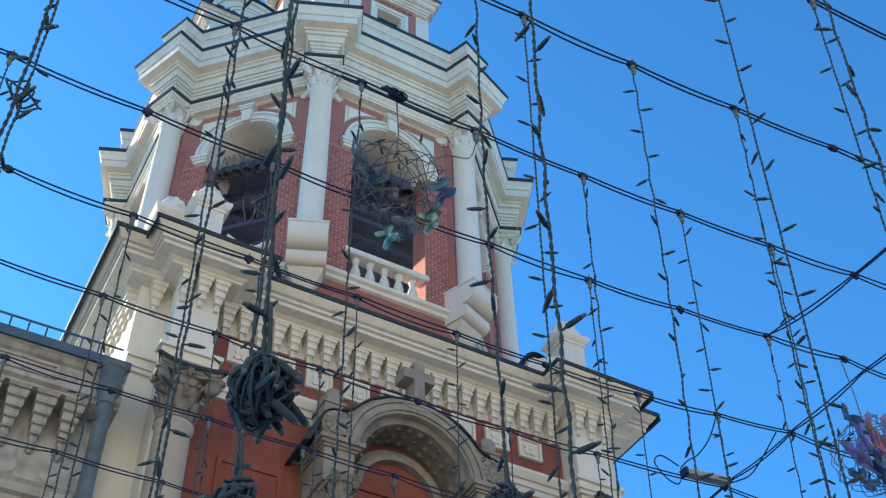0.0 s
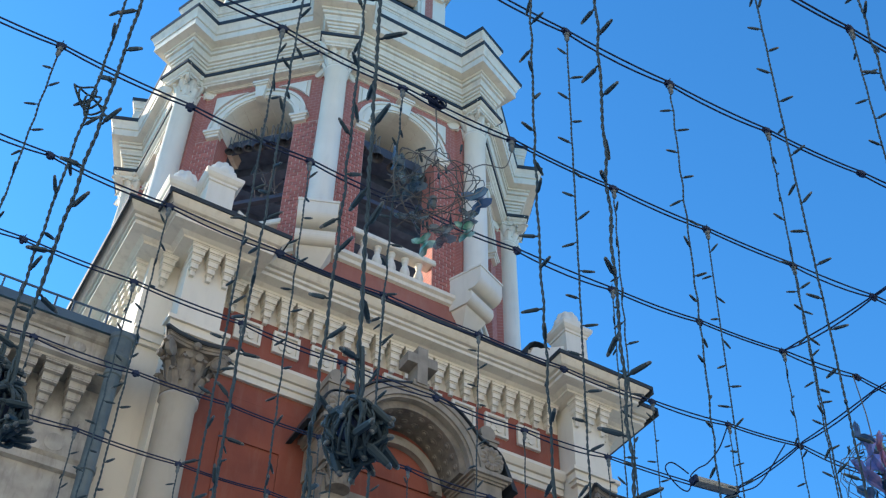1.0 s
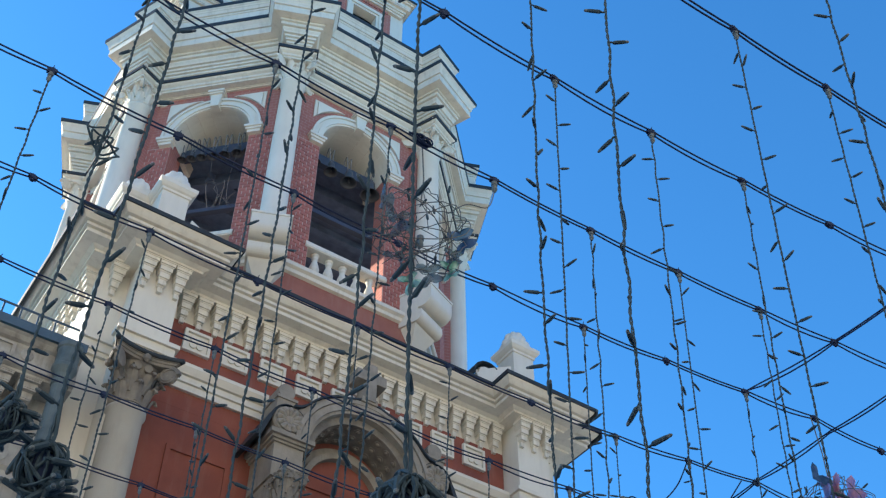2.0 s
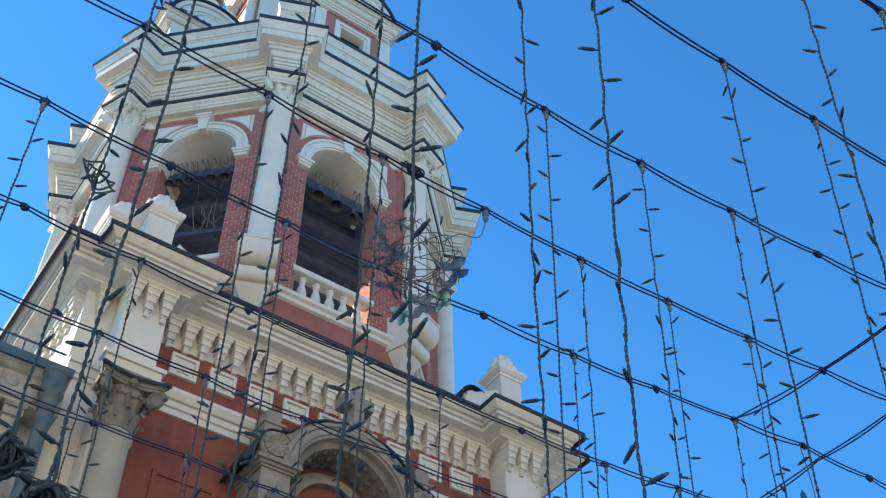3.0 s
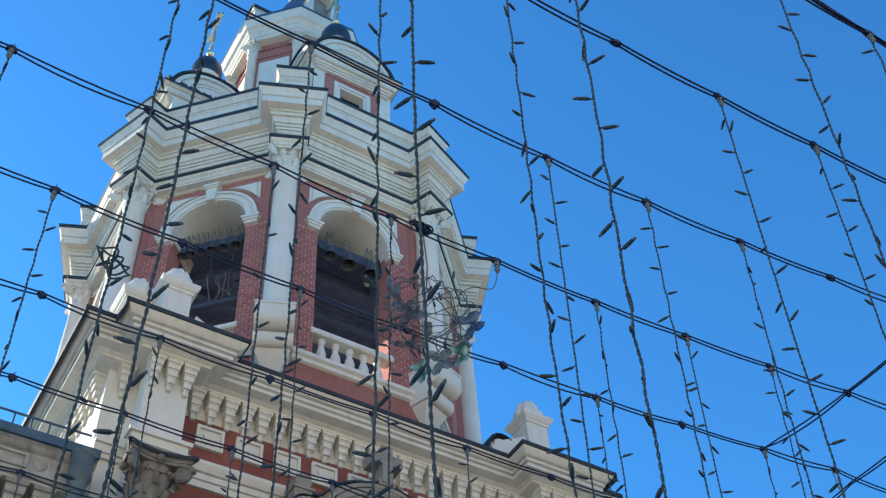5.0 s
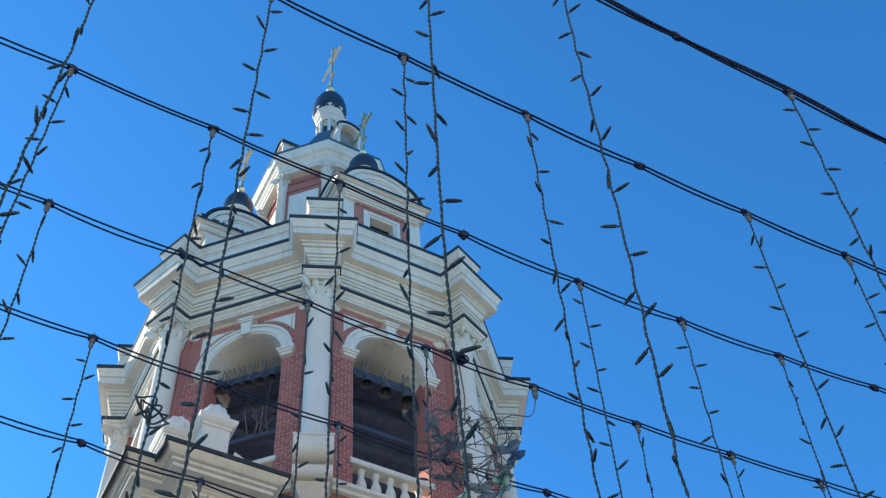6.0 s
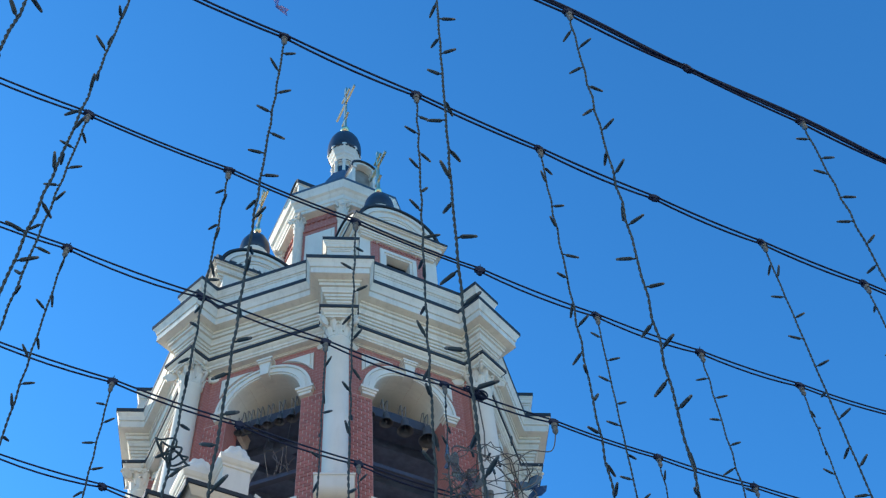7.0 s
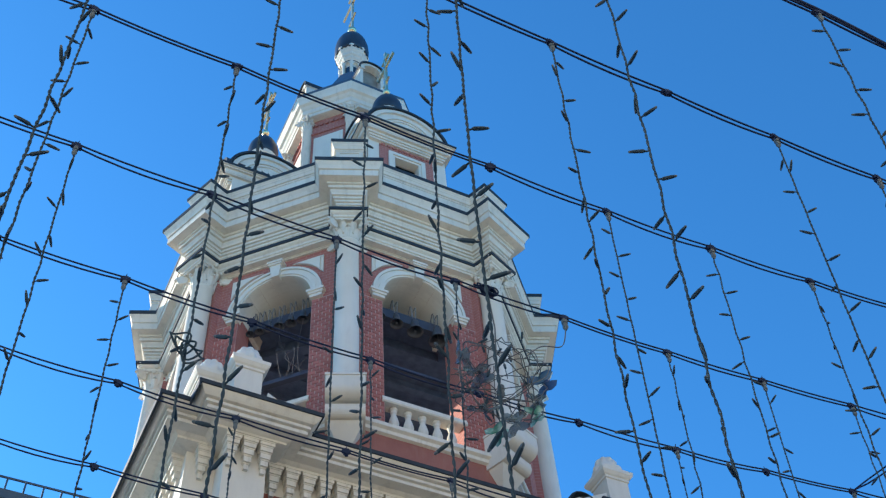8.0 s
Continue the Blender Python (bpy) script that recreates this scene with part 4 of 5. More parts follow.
for a, rs, xs in ((-90, (0.095, 0.125, 0.150, 0.175), (-0.60, -0.29, 0.07, 0.51)), (-135, (0.080, 0.085, 0.085, 0.095, 0.10, 0.105, 0.10), (-0.60, -0.43, -0.25, -0.05, 0.17, 0.40, 0.60))):
    m0 = facing(a, A)
    beam = thing("bell_beam", "dark timber beam across the belfry arch", "beam", m0, "bell beams")
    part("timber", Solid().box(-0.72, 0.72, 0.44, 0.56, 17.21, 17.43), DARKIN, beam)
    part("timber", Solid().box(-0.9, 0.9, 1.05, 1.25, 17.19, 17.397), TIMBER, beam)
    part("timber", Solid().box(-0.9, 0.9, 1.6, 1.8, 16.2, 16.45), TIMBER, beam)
    for r, x in zip(rs, xs):
        for o in (-0.030, 0.030):
            lean = o * 0.5
            part("strap", Solid().tube([(x + o * 0.6, 0.31, 17.15), (x + o, 0.32, 17.30), (x + o + lean, 0.335, 17.57), (x + o + lean, 0.37, 17.59), (x + o, 0.45, 17.54), (x + o, 0.50, 17.42)], 0.009, 6), STRAP, beam, "pale iron strap")
        b = thing("bell", "dark bronze bell hanging from a timber beam", "bell", m0 @ Matrix.Translation((x, 0.30, 17.16 - r * 2.0)), "bells in the belfry")
        part("body", bell(r), BRONZE, b, smooth=True)
        part("crown_loop", Solid().tube([(-0.03, 0, r * 1.95), (-0.025, 0, r * 2.0 + 0.02), (0, 0, r * 2.0 + 0.04), (0.025, 0, r * 2.0 + 0.02), (0.03, 0, r * 1.95)], 0.012, 5), BRONZE, b)
        part("clapper", Solid().tube([(0, 0, r * 1.7), (0, 0, 0.05)], 0.01, 5).lathe([(0.005, 0.0), (0.022, 0.025), (0.005, 0.06)], 8), BRONZE, b)
# rails behind the arches, with bell ropes gathered to the western one
rq = random.Random(12)
for a, z, xs, ends in ((-135, 15.80, (-0.05, 0.40), 8), (-90, 15.99, (), 0)):
    fr_w = thing("ringing_rail", "dark timber rail with slack bell ropes tied to it" if xs else "dark timber rail across the belfry arch", "ringing rail", facing(a, A), "ringing rails")
    part("rail", Solid().box(-1.02, 1.02, 0.50, 0.60, z, z + 0.085), DARKIN, fr_w)
    for x in xs:
        q = Vector((x * 0.7 + 0.1 + rq.uniform(-0.1, 0.1), 0.495, z + 0.05))
        part("bell_rope", Solid().tube(eased([(x, 0.305, 16.97), (x + rq.uniform(-0.08, 0.08), 0.36, 16.55), (q.x + rq.uniform(-0.15, 0.15), 0.45, 16.2), q], 6), 0.0045, 5), ROPE, fr_w, "pale bell rope")
    for k in range(ends):
        p = Vector((rq.uniform(0.0, 0.52), 0.47, rq.uniform(15.95, 16.55)))
        part("rope_end", Solid().tube(eased([p, p + Vector((rq.uniform(-0.18, 0.18), -0.03, rq.uniform(-0.2, 0.12))), (p.x + rq.uniform(-0.2, 0.2), 0.49, z + 0.04)], 5), 0.0055, 5), ROPE, fr_w)
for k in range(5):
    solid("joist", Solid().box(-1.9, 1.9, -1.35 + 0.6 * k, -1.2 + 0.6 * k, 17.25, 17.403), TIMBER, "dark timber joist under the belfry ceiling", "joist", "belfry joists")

# ---------------------------------------------------------------- house beside the tower
house = thing("neighbour_house", "old pale stone house with a heavy bracketed cornice", "house")
NX0, NX1, NY = -16.0, -3.70, -3.70
part("wall", Solid().box(NX0, NX1, NY, 4.0, 0, 9.95), PALE, house)
prof = [(0.0, 8.62), (0.06, 8.64), (0.06, 8.74), (0.10, 8.78), (0.0, 8.84)]
part("lower_moulding", Solid().loft([[(x, NY - o, z) for o, z in prof] for x in (NX0, NX1)]), PALE, house)
prof = [(0.0, 9.76), (0.34, 9.78), (0.34, 9.81), (0.40, 9.83), (0.40, 9.87), (0.36, 9.89), (0.36, 10.14), (0.40, 10.16), (0.44, 10.20), (0.48, 10.22), (0.0, 10.24)]
part("cornice", Solid().loft([[(x, NY - o, z) for o, z in prof] for x in (NX0, NX1)]), PALE, house, "weathered stone cornice")
s = Solid()
rings = []
for w, d, z0, z1 in ((0.08, 0.07, 0.0, 0.10), (0.115, 0.12, 0.10, 0.20), (0.15, 0.17, 0.20, 0.30), (0.185, 0.23, 0.30, 0.40), (0.22, 0.29, 0.40, 0.49), (0.25, 0.335, 0.49, 0.56)):
    for dd, z in ((-0.006, z0), (-0.006, z0 + 0.018), (0.0, z0 + 0.02), (0.0, z1 - 0.001)):
        rings.append([(-w / 2 - dd, -d - dd, z), (w / 2 + dd, -d - dd, z), (w / 2 + dd, 0.03, z), (-w / 2 - dd, 0.03, z)])
s.loft(rings)
s.lathe([(0.015, -0.10), (0.04, -0.06), (0.05, 0.0), (0.04, 0.03)], 10, Matrix.Translation((0, -0.03, -0.01)))
nb = s.mesh("bracket", PALE)
s = Solid()
for x0, x1, z0, z1 in ((-0.62, 0.62, 10.08, 10.11), (-0.62, 0.62, 9.92, 9.95), (-0.62, -0.58, 9.95, 10.08), (0.58, 0.62, 9.95, 10.08)):
    s.box(x0, x1, -0.385, -0.34, z0, z1)
s.lathe([(0.02, -0.385), (0.07, -0.375), (0.09, -0.35), (0.09, -0.30)], 10, Matrix.Translation((0.76, 0, 10.015)) @ Matrix.Rotation(radians(-90), 4, "X"))
fr = s.mesh("frieze_frame", PALE)
for i in range(5):
    part("frieze_frame", fr, PALE, house, m=pose(-5.05 - 1.5 * i, NY, 0))
for i in range(22):
    part("bracket", nb, PALE, house, m=pose(-4.165 - 0.305 * i, NY, 9.25))
s = Solid().lathe([(0.11, 0.0), (0.12, -0.02), (0.075, -0.03), (0.07, -0.05), (0.03, -0.055), (0.03, -0.07)], 16, Matrix.Rotation(radians(90), 4, "X") @ Matrix.Diagonal((1, 1, -1, 1)))
nros = s.mesh("wall_rosette", PALE)
for i in range(8):
    part("wall_rosette", nros, PALE, house, m=pose(-4.2 - 0.46 * i, NY - 0.005, 8.98, 180))
part("roof", Solid().loft([[(x, y, z) for y, z in ((NY - 0.52, 10.22), (NY - 0.53, 10.33), (NY - 0.40, 10.40), (4.0, 11.6), (4.0, 11.5), (NY - 0.4, 10.25))] for x in (NX0, NX1)]), ROOF, house, "dark blue sheet metal roof")
s = Solid().lathe([(0.0, 10.25), (0.10, 10.24), (0.145, 10.22), (0.145, 10.17), (0.13, 10.15), (0.13, 9.93), (0.14, 9.92), (0.14, 9.88), (0.10, 9.80), (0.085, 9.74), (0.085, 0.2), (0.08, 0.2)], 18)
for z in (9.66, 8.4, 6.9, 5.2):
    s.lathe([(0.085, z), (0.10, z + 0.01), (0.10, z + 0.06), (0.085, z + 0.07)], 18)
part("drainpipe", s, PIPE, house, "grey sheet metal drainpipe with a funnel", pose(-3.88, NY - 0.50, 0), smooth=False)
rl = thing("roof_railing", "thin blue-grey metal railing along the house roof", "railing")
part("top_bar", Solid().tube([(NX0, -3.62, 10.995), (-3.72, -3.62, 10.995)], 0.015, 6), ROOF, rl)
post = Solid().tube([(0, 0, 10.46), (0, 0, 10.995)], 0.013, 6).mesh("post", ROOF)
for i in range(40):
    part("post", post, ROOF, rl, m=pose(-4.02 - 0.21 * i, -3.62, 0))

# ---------------------------------------------------------------- net of cables with hanging light strings
NETZ = 5.15
rnd = random.Random(7)
KNOTS = {
    -13.865: (-6.36, -5.88, -5.40, -4.92, -4.465, -4.00, -3.54, -3.08),
    -13.40: (-6.66, -6.18, -5.705, -5.238, -4.768, -4.304, -3.838, -3.372, -2.91),
    -12.88: (-6.67, -6.181, -5.694, -5.222, -4.727, -4.234, -3.770, -3.308, -2.842, -2.37),
    -12.37: (-6.58, -6.096, -5.602, -5.110, -4.611, -4.124, -3.634, -3.163, -2.708, -2.27),
    -11.90: (-6.26, -5.772, -5.26, -4.748, -4.25, -3.769, -3.28, -2.81, -2.345, -1.92),
    -11.36: (-6.14, -5.645, -5.135, -4.63, -4.12, -3.62, -3.14, -2.63, -2.19, -1.76),
    -10.81: (-6.10, -5.60, -5.10, -4.578, -4.06, -3.545, -3.03, -2.53, -1.76),
    -10.20: (-5.90, -5.37, -4.87, -4.38, -3.88, -3.36, -2.85, -2.35, -1.75),
    -9.60: (-5.50, -4.97, -4.41, -3.90, -3.36, -2.85, -2.35, -1.75),
}
# how far each cable lies off its line, and where and how strongly it bows aside
BOW = {-13.40: (0.002, -4.2, 0.015), -12.88: (0.008, -4.4, 0.027), -12.37: (0.023, -4.2, 0.026), -11.90: (0.060, -4.5, 0.024), -11.36: (0.052, -3.2, 0.080), -10.81: (0.014, -3.6, 0.040)}


def row_y(y, x):
    c, start, k = BOW.get(y, (0.0, 0.0, 0.0))
    return y + c - k * max(0.0, x - start) ** 2 - 0.018 * max(0.0, -4.95 - x) * (y in BOW)


LEAN = {(-13.865, -6.36): 0.025, (-13.865, -5.40): 0.032, (-13.865, -4.92): 0.048, (-13.865, -4.00): 0.058, (-13.40, -6.18): 0.008, (-13.40, -5.705): 0.020, (-13.40, -5.238): 0.042, (-13.40, -4.768): 0.058, (-13.40, -3.838): 0.066,
        (-12.88, -6.181): 0.012, (-12.88, -5.694): 0.022, (-12.88, -5.222): 0.038, (-12.88, -3.770): 0.047, (-12.88, -3.308): 0.055, (-12.37, -5.110): 0.038, (-12.37, -4.611): 0.038}
BEND = {(-13.865, -5.40): 0.055, (-13.40, -4.768): 0.015}       # the weight of a bundle swings its string out towards the end
ENDS = {(-13.865, -5.40): 2.588, (-13.40, -5.705): 2.738, (-13.40, -4.768): 2.87, (-12.88, -5.694): 3.138, (-13.40, -5.238): 2.718}
BARE = {(-13.865, -5.88), (-12.37, -5.602), (-12.37, -4.124), (-13.865, -4.465), (-13.40, -4.304), (-12.88, -4.727), (-12.37, -2.27), (-11.90, -5.26), (-11.90, -3.769), (-11.90, -2.81), (-11.36, -5.645), (-11.36, -4.63),
        (-12.88, -2.842), (-12.88, -2.37), (-11.36, -3.14), (-11.90, -4.25), (-10.81, -3.545), (-10.81, -5.60), (-10.20, -4.87), (-10.20, -2.85), (-11.90, -1.92), (-11.36, -1.76), (-10.81, -1.76), (-10.20, -1.75), (-9.60, -1.75)}

s = Solid().box(-0.022, 0.022, -0.011, 0.011, -0.012, 0.012).box(-0.012, 0.012, -0.014, 0.014, -0.020, 0.016).tube([(0.004, 0, 0.0), (0.002, 0.004, 0.03), (0.006, 0.004, 0.048)], [0.003, 0.003, 0.0015], 5)
s.lathe([(0.002, -0.034), (0.010, -0.032), (0.012, -0.014), (0.004, -0.012)], 8)
joint = s.mesh("connector", CABLE)
s = Solid().lathe([(0.006, 0.0), (0.013, -0.004), (0.013, -0.022), (0.010, -0.024), (0.010, -0.036), (0.012, -0.038), (0.012, -0.046), (0.005, -0.060), (0.003, -0.062)], 10)
socket = s.mesh("socket", SOCKET)
# three light capsules, each on a short stub
lamps = []
for i, bend in enumerate((0.15, 0.45, -0.2)):
    s = Solid().tube([(0, 0, 0), (0.006, 0, 0.002 + 0.006 * bend), (0.012, 0, 0.012 * bend)], 0.0024, 5)
    s.tube([(0.010, 0, 0.010 * bend), (0.014, 0, 0.014 * bend), (0.034, 0, 0.034 * bend), (0.040, 0, 0.040 * bend)], [0.0030, 0.0050, 0.0046, 0.0039], 7)
    lamps.append(s.mesh("light_capsule", GREEN))
tip = Solid().lathe([(0.0036, 0.0), (0.0036, 0.005), (0.002, 0.008), (0.0005, 0.009)], 7).mesh("lens", LENS)


def cable_pair(name, pts, label, sag=0.0, mat=None):
    """Two cables side by side from point to point, slack between the knots."""
    w = thing(name, label, "cable", group="cables of the light net")
    for off, k in ((0.0046, 0.010), (-0.0046, 0.018)):
        path = []
        for a, b in zip(pts[:-1], pts[1:]):
            a, b = Vector(a), Vector(b)
            kk = k * rnd.uniform(0.5, 1.5)
            for i in range(6):
                f = i / 6
                p = a.lerp(b, f)
                path.append((p.x, p.y - off * 0.8, p.z + off - kk * 4 * f * (1 - f)))
        path.append(pts[-1])
        part("cable", Solid().tube(path, 0.0038, 6), CABLE, w)
    return w


def rope_path(x, y, z0, z1, wob, lean, bend=0.0):
    n = max(6, int((z0 - z1) / 0.07))
    ph, ph2 = rnd.uniform(0, 6), rnd.uniform(0, 6)
    drift = (lean[0] * (z0 - z1), lean[1] * (z0 - z1))       # the wind leans the strings a little
    pts = []
    for i in range(n + 1):
        f = i / n
        d = (z0 - z1) * f
        pts.append(Vector((x + drift[0] * f + bend * f ** 3 + wob * 0.35 * math.sin(2.1 * d * 2 + ph) * f + 0.0022 * math.sin(38 * d + ph2), y + drift[1] * f + wob * 0.3 * math.sin(1.7 * d * 2 + ph2) * f + 0.0022 * math.cos(38 * d + ph), z0 - d)))
    return pts


def light_string(x, y, z0, z1, wob=0.03, lean=(0.03, 0.12), bend=0.0):
    """A string of light capsules that hangs straight down from the net."""
    pts = rope_path(0, 0, 0, z1 - z0, wob, lean, bend)
    t = thing("light_string", "unlit string of dark green light capsules hanging from a cable", "light string", pose(x, y, z0), "hanging light strings")
    fine = []
    for i in range(int((z0 - z1) / 0.0065)):
        f = i * 0.0065 / (z0 - z1) * (len(pts) - 1)
        fine.append(pts[int(f)].lerp(pts[min(int(f) + 1, len(pts) - 1)], f - int(f)))
    for ph in (0.0, math.pi):
        part("cord", Solid().tube([p + Vector((0.0020 * math.cos(0.9 * i + ph), 0.0020 * math.sin(0.9 * i + ph), 0)) for i, p in enumerate(fine)], 0.0022, 4), ROPEW, t)
    part("socket", socket, SOCKET, t, "grey plastic socket", Matrix.Diagonal((0.8, 0.8, 0.85, 1)))
    d, k, side = rnd.uniform(0.08, 0.14), 0, rnd.uniform(0, 360)
    total = z0 - z1
    while d < total - 0.02:
        i = d / total * (len(pts) - 1)
        p = pts[int(i)].lerp(pts[min(int(i) + 1, len(pts) - 1)], i - int(i))
        side += 180 + rnd.uniform(-55, 55)
        m = pose(p.x, p.y, p.z, 0, 0, side) @ pose(0, 0, 0, rnd.uniform(0, 360), rnd.uniform(-40, 25), 0)
        b = part("light_capsule", lamps[k % 3], GREEN, t, m=m)
        part("lens", tip, LENS, b, m=pose(0.040, 0, 0.040 * (0.15, 0.45, -0.2)[k % 3], 0, 90 - 57.3 * math.atan((0.15, 0.45, -0.2)[k % 3]), 0))
        k += 1
        d += rnd.uniform(0.085, 0.125)
    return t


def lean_of(y, x):
    """How far a string drifts aside for each metre it hangs down."""
    return LEAN.get((y, x), 0.050 if x > -4.9 else 0.030)


for y, xs in KNOTS.items():
    ends = [-8.6, *xs, xs[-1] + 0.48, xs[-1] + 0.97, 1.6]
    pts = [(x, row_y(y, min(x, -1.9)), NETZ + rnd.uniform(-0.004, 0.004)) for x in ends]
    w = cable_pair("net_cable", pts, "pair of slack black cables with connectors")
    if y == -13.865:
        feed = eased([(p[0], p[1] - 0.006 + 0.009 * (i % 2), p[2] + 0.014 - 0.010 * (i % 2)) for i, p in enumerate(pts)], 5)
        part("feed_cable", Solid().tube(feed, 0.0085, 8), CABLE, w, "thick black feed cable")
    for p in pts[1:-1]:
        part("connector", joint, CABLE, w, m=pose(p[0], p[1], p[2] - 0.004, rnd.uniform(-15, 15), rnd.uniform(-8, 8), rnd.uniform(-12, 12)) @ Matrix.Diagonal((0.85, 0.72, 0.70, 1)))
    for x in xs:
        if (y, x) not in BARE:
            light_string(x, row_y(y, x), NETZ - 0.012, ENDS.get((y, x), 2.45 + rnd.uniform(-0.1, 0.25)), 0.010, (lean_of(y, x), 0.12), BEND.get((y, x), 0.0))
cable_pair("cross_cable", [(-2.27 + rnd.uniform(-0.006, 0.006), y, NETZ) for y in (-18.0, -16.0, -14.0, -12.96, -12.444)] + [(-2.345, -11.963, NETZ)], "slack black cable across the light net")
for x, lab in ((-1.77, "black cables across the light net"), (-8.6, "black cable across the street carrying the light net")):
    ys = (-18.0, -16.0, -14.0, -12.90, -12.45, -11.96, -11.47, -11.0, -10.2, -9.0, -6.5)
    cable_pair("cross_cable", [(x + rnd.uniform(-0.006, 0.006), y, NETZ) for y in ys] + [(x, -3.66 if x < -4 else -3.59, NETZ)], lab)

# ---------------------------------------------------------------- wire globes with film butterflies


def butterfly(w, seed):
    """Two pairs of crumpled film wings on a thin body."""
    r = random.Random(seed)
    s = Solid()
    out = [(0.0, 0.03), (0.10, 0.30), (0.34, 0.52), (0.50, 0.46), (0.46, 0.22), (0.30, 0.04), (0.38, -0.14), (0.34, -0.38), (0.18, -0.48), (0.06, -0.26), (0.0, -0.05)]
    for sg in (-1, 1):
        lift = r.uniform(0.25, 0.7)
        top, bot = [], []
        for x, y in out:
            z = abs(x) * lift + r.uniform(-0.09, 0.09)
            top.append((sg * x * w, y * w, z * w + 0.001))
            bot.append((sg * x * w, y * w, z * w - 0.001))
        s.loft([bot, top])
    s.tube([(0, 0.2 * w, 0), (0, 0, 0.012 * w), (0, -0.22 * w, 0)], [0.01 * w, 0.028 * w, 0.008 * w], 6)
    return s


def wire_globe(name, c, r, label, wings, seed, hang, feed=None):
    """A loose globe of bent wire hoops, hung from the net, with butterflies clipped to it."""
    q = random.Random(seed)
    g = thing(name, label, "wire globe", pose(*c), "wire globes with butterflies")
    part("hanger", Solid().tube([(0, 0, r * 0.9), (0.01, 0.0, (hang - c[2]) * 0.6), Vector((0.0, 0.0, hang - c[2]))], 0.003, 5), WIRE, g)
    if feed:
        f = Vector(feed) - Vector(c)
        part("feed_socket", socket, SOCKET, g, m=Matrix.Translation(f))
        part("feed_lead", Solid().tube(eased([f + Vector((0, 0, -0.05)), f + Vector((-0.03, 0.01, -0.16)), f * 0.6 + Vector((0, 0, -0.02)), f * 0.35], 6), 0.0024, 5), WIRE, g)
    for k in range(10):
        m = Euler((q.uniform(0, 3.14), q.uniform(0, 3.14), q.uniform(0, 3.14))).to_matrix().to_4x4()
        rr, ph = r * q.uniform(0.82, 1.04), q.uniform(0, 6)
        n = 30
        pts = [(rr * math.cos(2 * math.pi * i / n) * (1 + 0.05 * math.sin(5 * i + ph)), rr * math.sin(2 * math.pi * i / n) * (1 + 0.05 * math.cos(3 * i + ph)), 0.10 * r * math.sin(4 * math.pi * i / n + ph)) for i in range(n + 1)]
        part("hoop", Solid().tube(pts, 0.0019, 5, m), WIRE, g)
    for k in range(9):
        d = Vector((q.uniform(-1, 1), q.uniform(-1, 1), q.uniform(-1, 1))).normalized() * r
        e = Vector((q.uniform(-1, 1), q.uniform(-1, 1), q.uniform(-1, 1))).normalized() * r * 0.6
        part("stray_wire", Solid().tube(eased([d, d.lerp(e, 0.5) + Vector((0, 0, 0.03)), e], 5), 0.0017, 5), WIRE, g)
    for k in range(16):
        d = Vector((q.uniform(-1, 1), q.uniform(-1, 1), q.uniform(-1, 1))).normalized() * r * q.uniform(0.5, 1.0)
        part("light_capsule", lamps[k % 3], SOCKET, g, m=Matrix.Translation(d) @ Euler((q.uniform(0, 6), q.uniform(0, 6), q.uniform(0, 6))).to_matrix().to_4x4())
    part("bulb_socket", socket, SOCKET, g, m=pose(0, 0, -0.02))
    for k, (pos, w, mat, rot) in enumerate(wings):
        part("butterfly", butterfly(w, seed + k), mat, g, "crumpled film butterfly", pose(pos[0] * r, pos[1] * r, pos[2] * r, *rot))
    return g


wire_globe("wire_globe", (-4.46, -12.335, 4.655), 0.180, "wire globe with blue and clear film butterflies and small lights", [
    ((0.90, -0.25, 0.10), 0.10, FILM_BLUE, (-35, 35, 25)), ((0.80, -0.05, -0.30), 0.07, FILM_GREY, (-20, 40, 60)), ((0.84, 0.10, -0.50), 0.075, FILM_GREEN, (-40, 30, 50)),
    ((0.05, 0.40, -1.0), 0.075, FILM_GREEN, (-30, 45, 10)), ((-0.92, -0.1, 0.25), 0.12, FILM_GREY, (-10, 60, -30)), ((-0.60, -0.3, -0.25), 0.10, FILM_GREY, (-50, 60, 20)),
    ((-0.35, 0.1, -0.90), 0.10, FILM_GREY, (30, -20, 0)), ((0.25, 0.0, -1.02), 0.09, FILM_GREY, (-10, 50, 40))], 21, NETZ, (-4.124, -12.347, NETZ - 0.012))
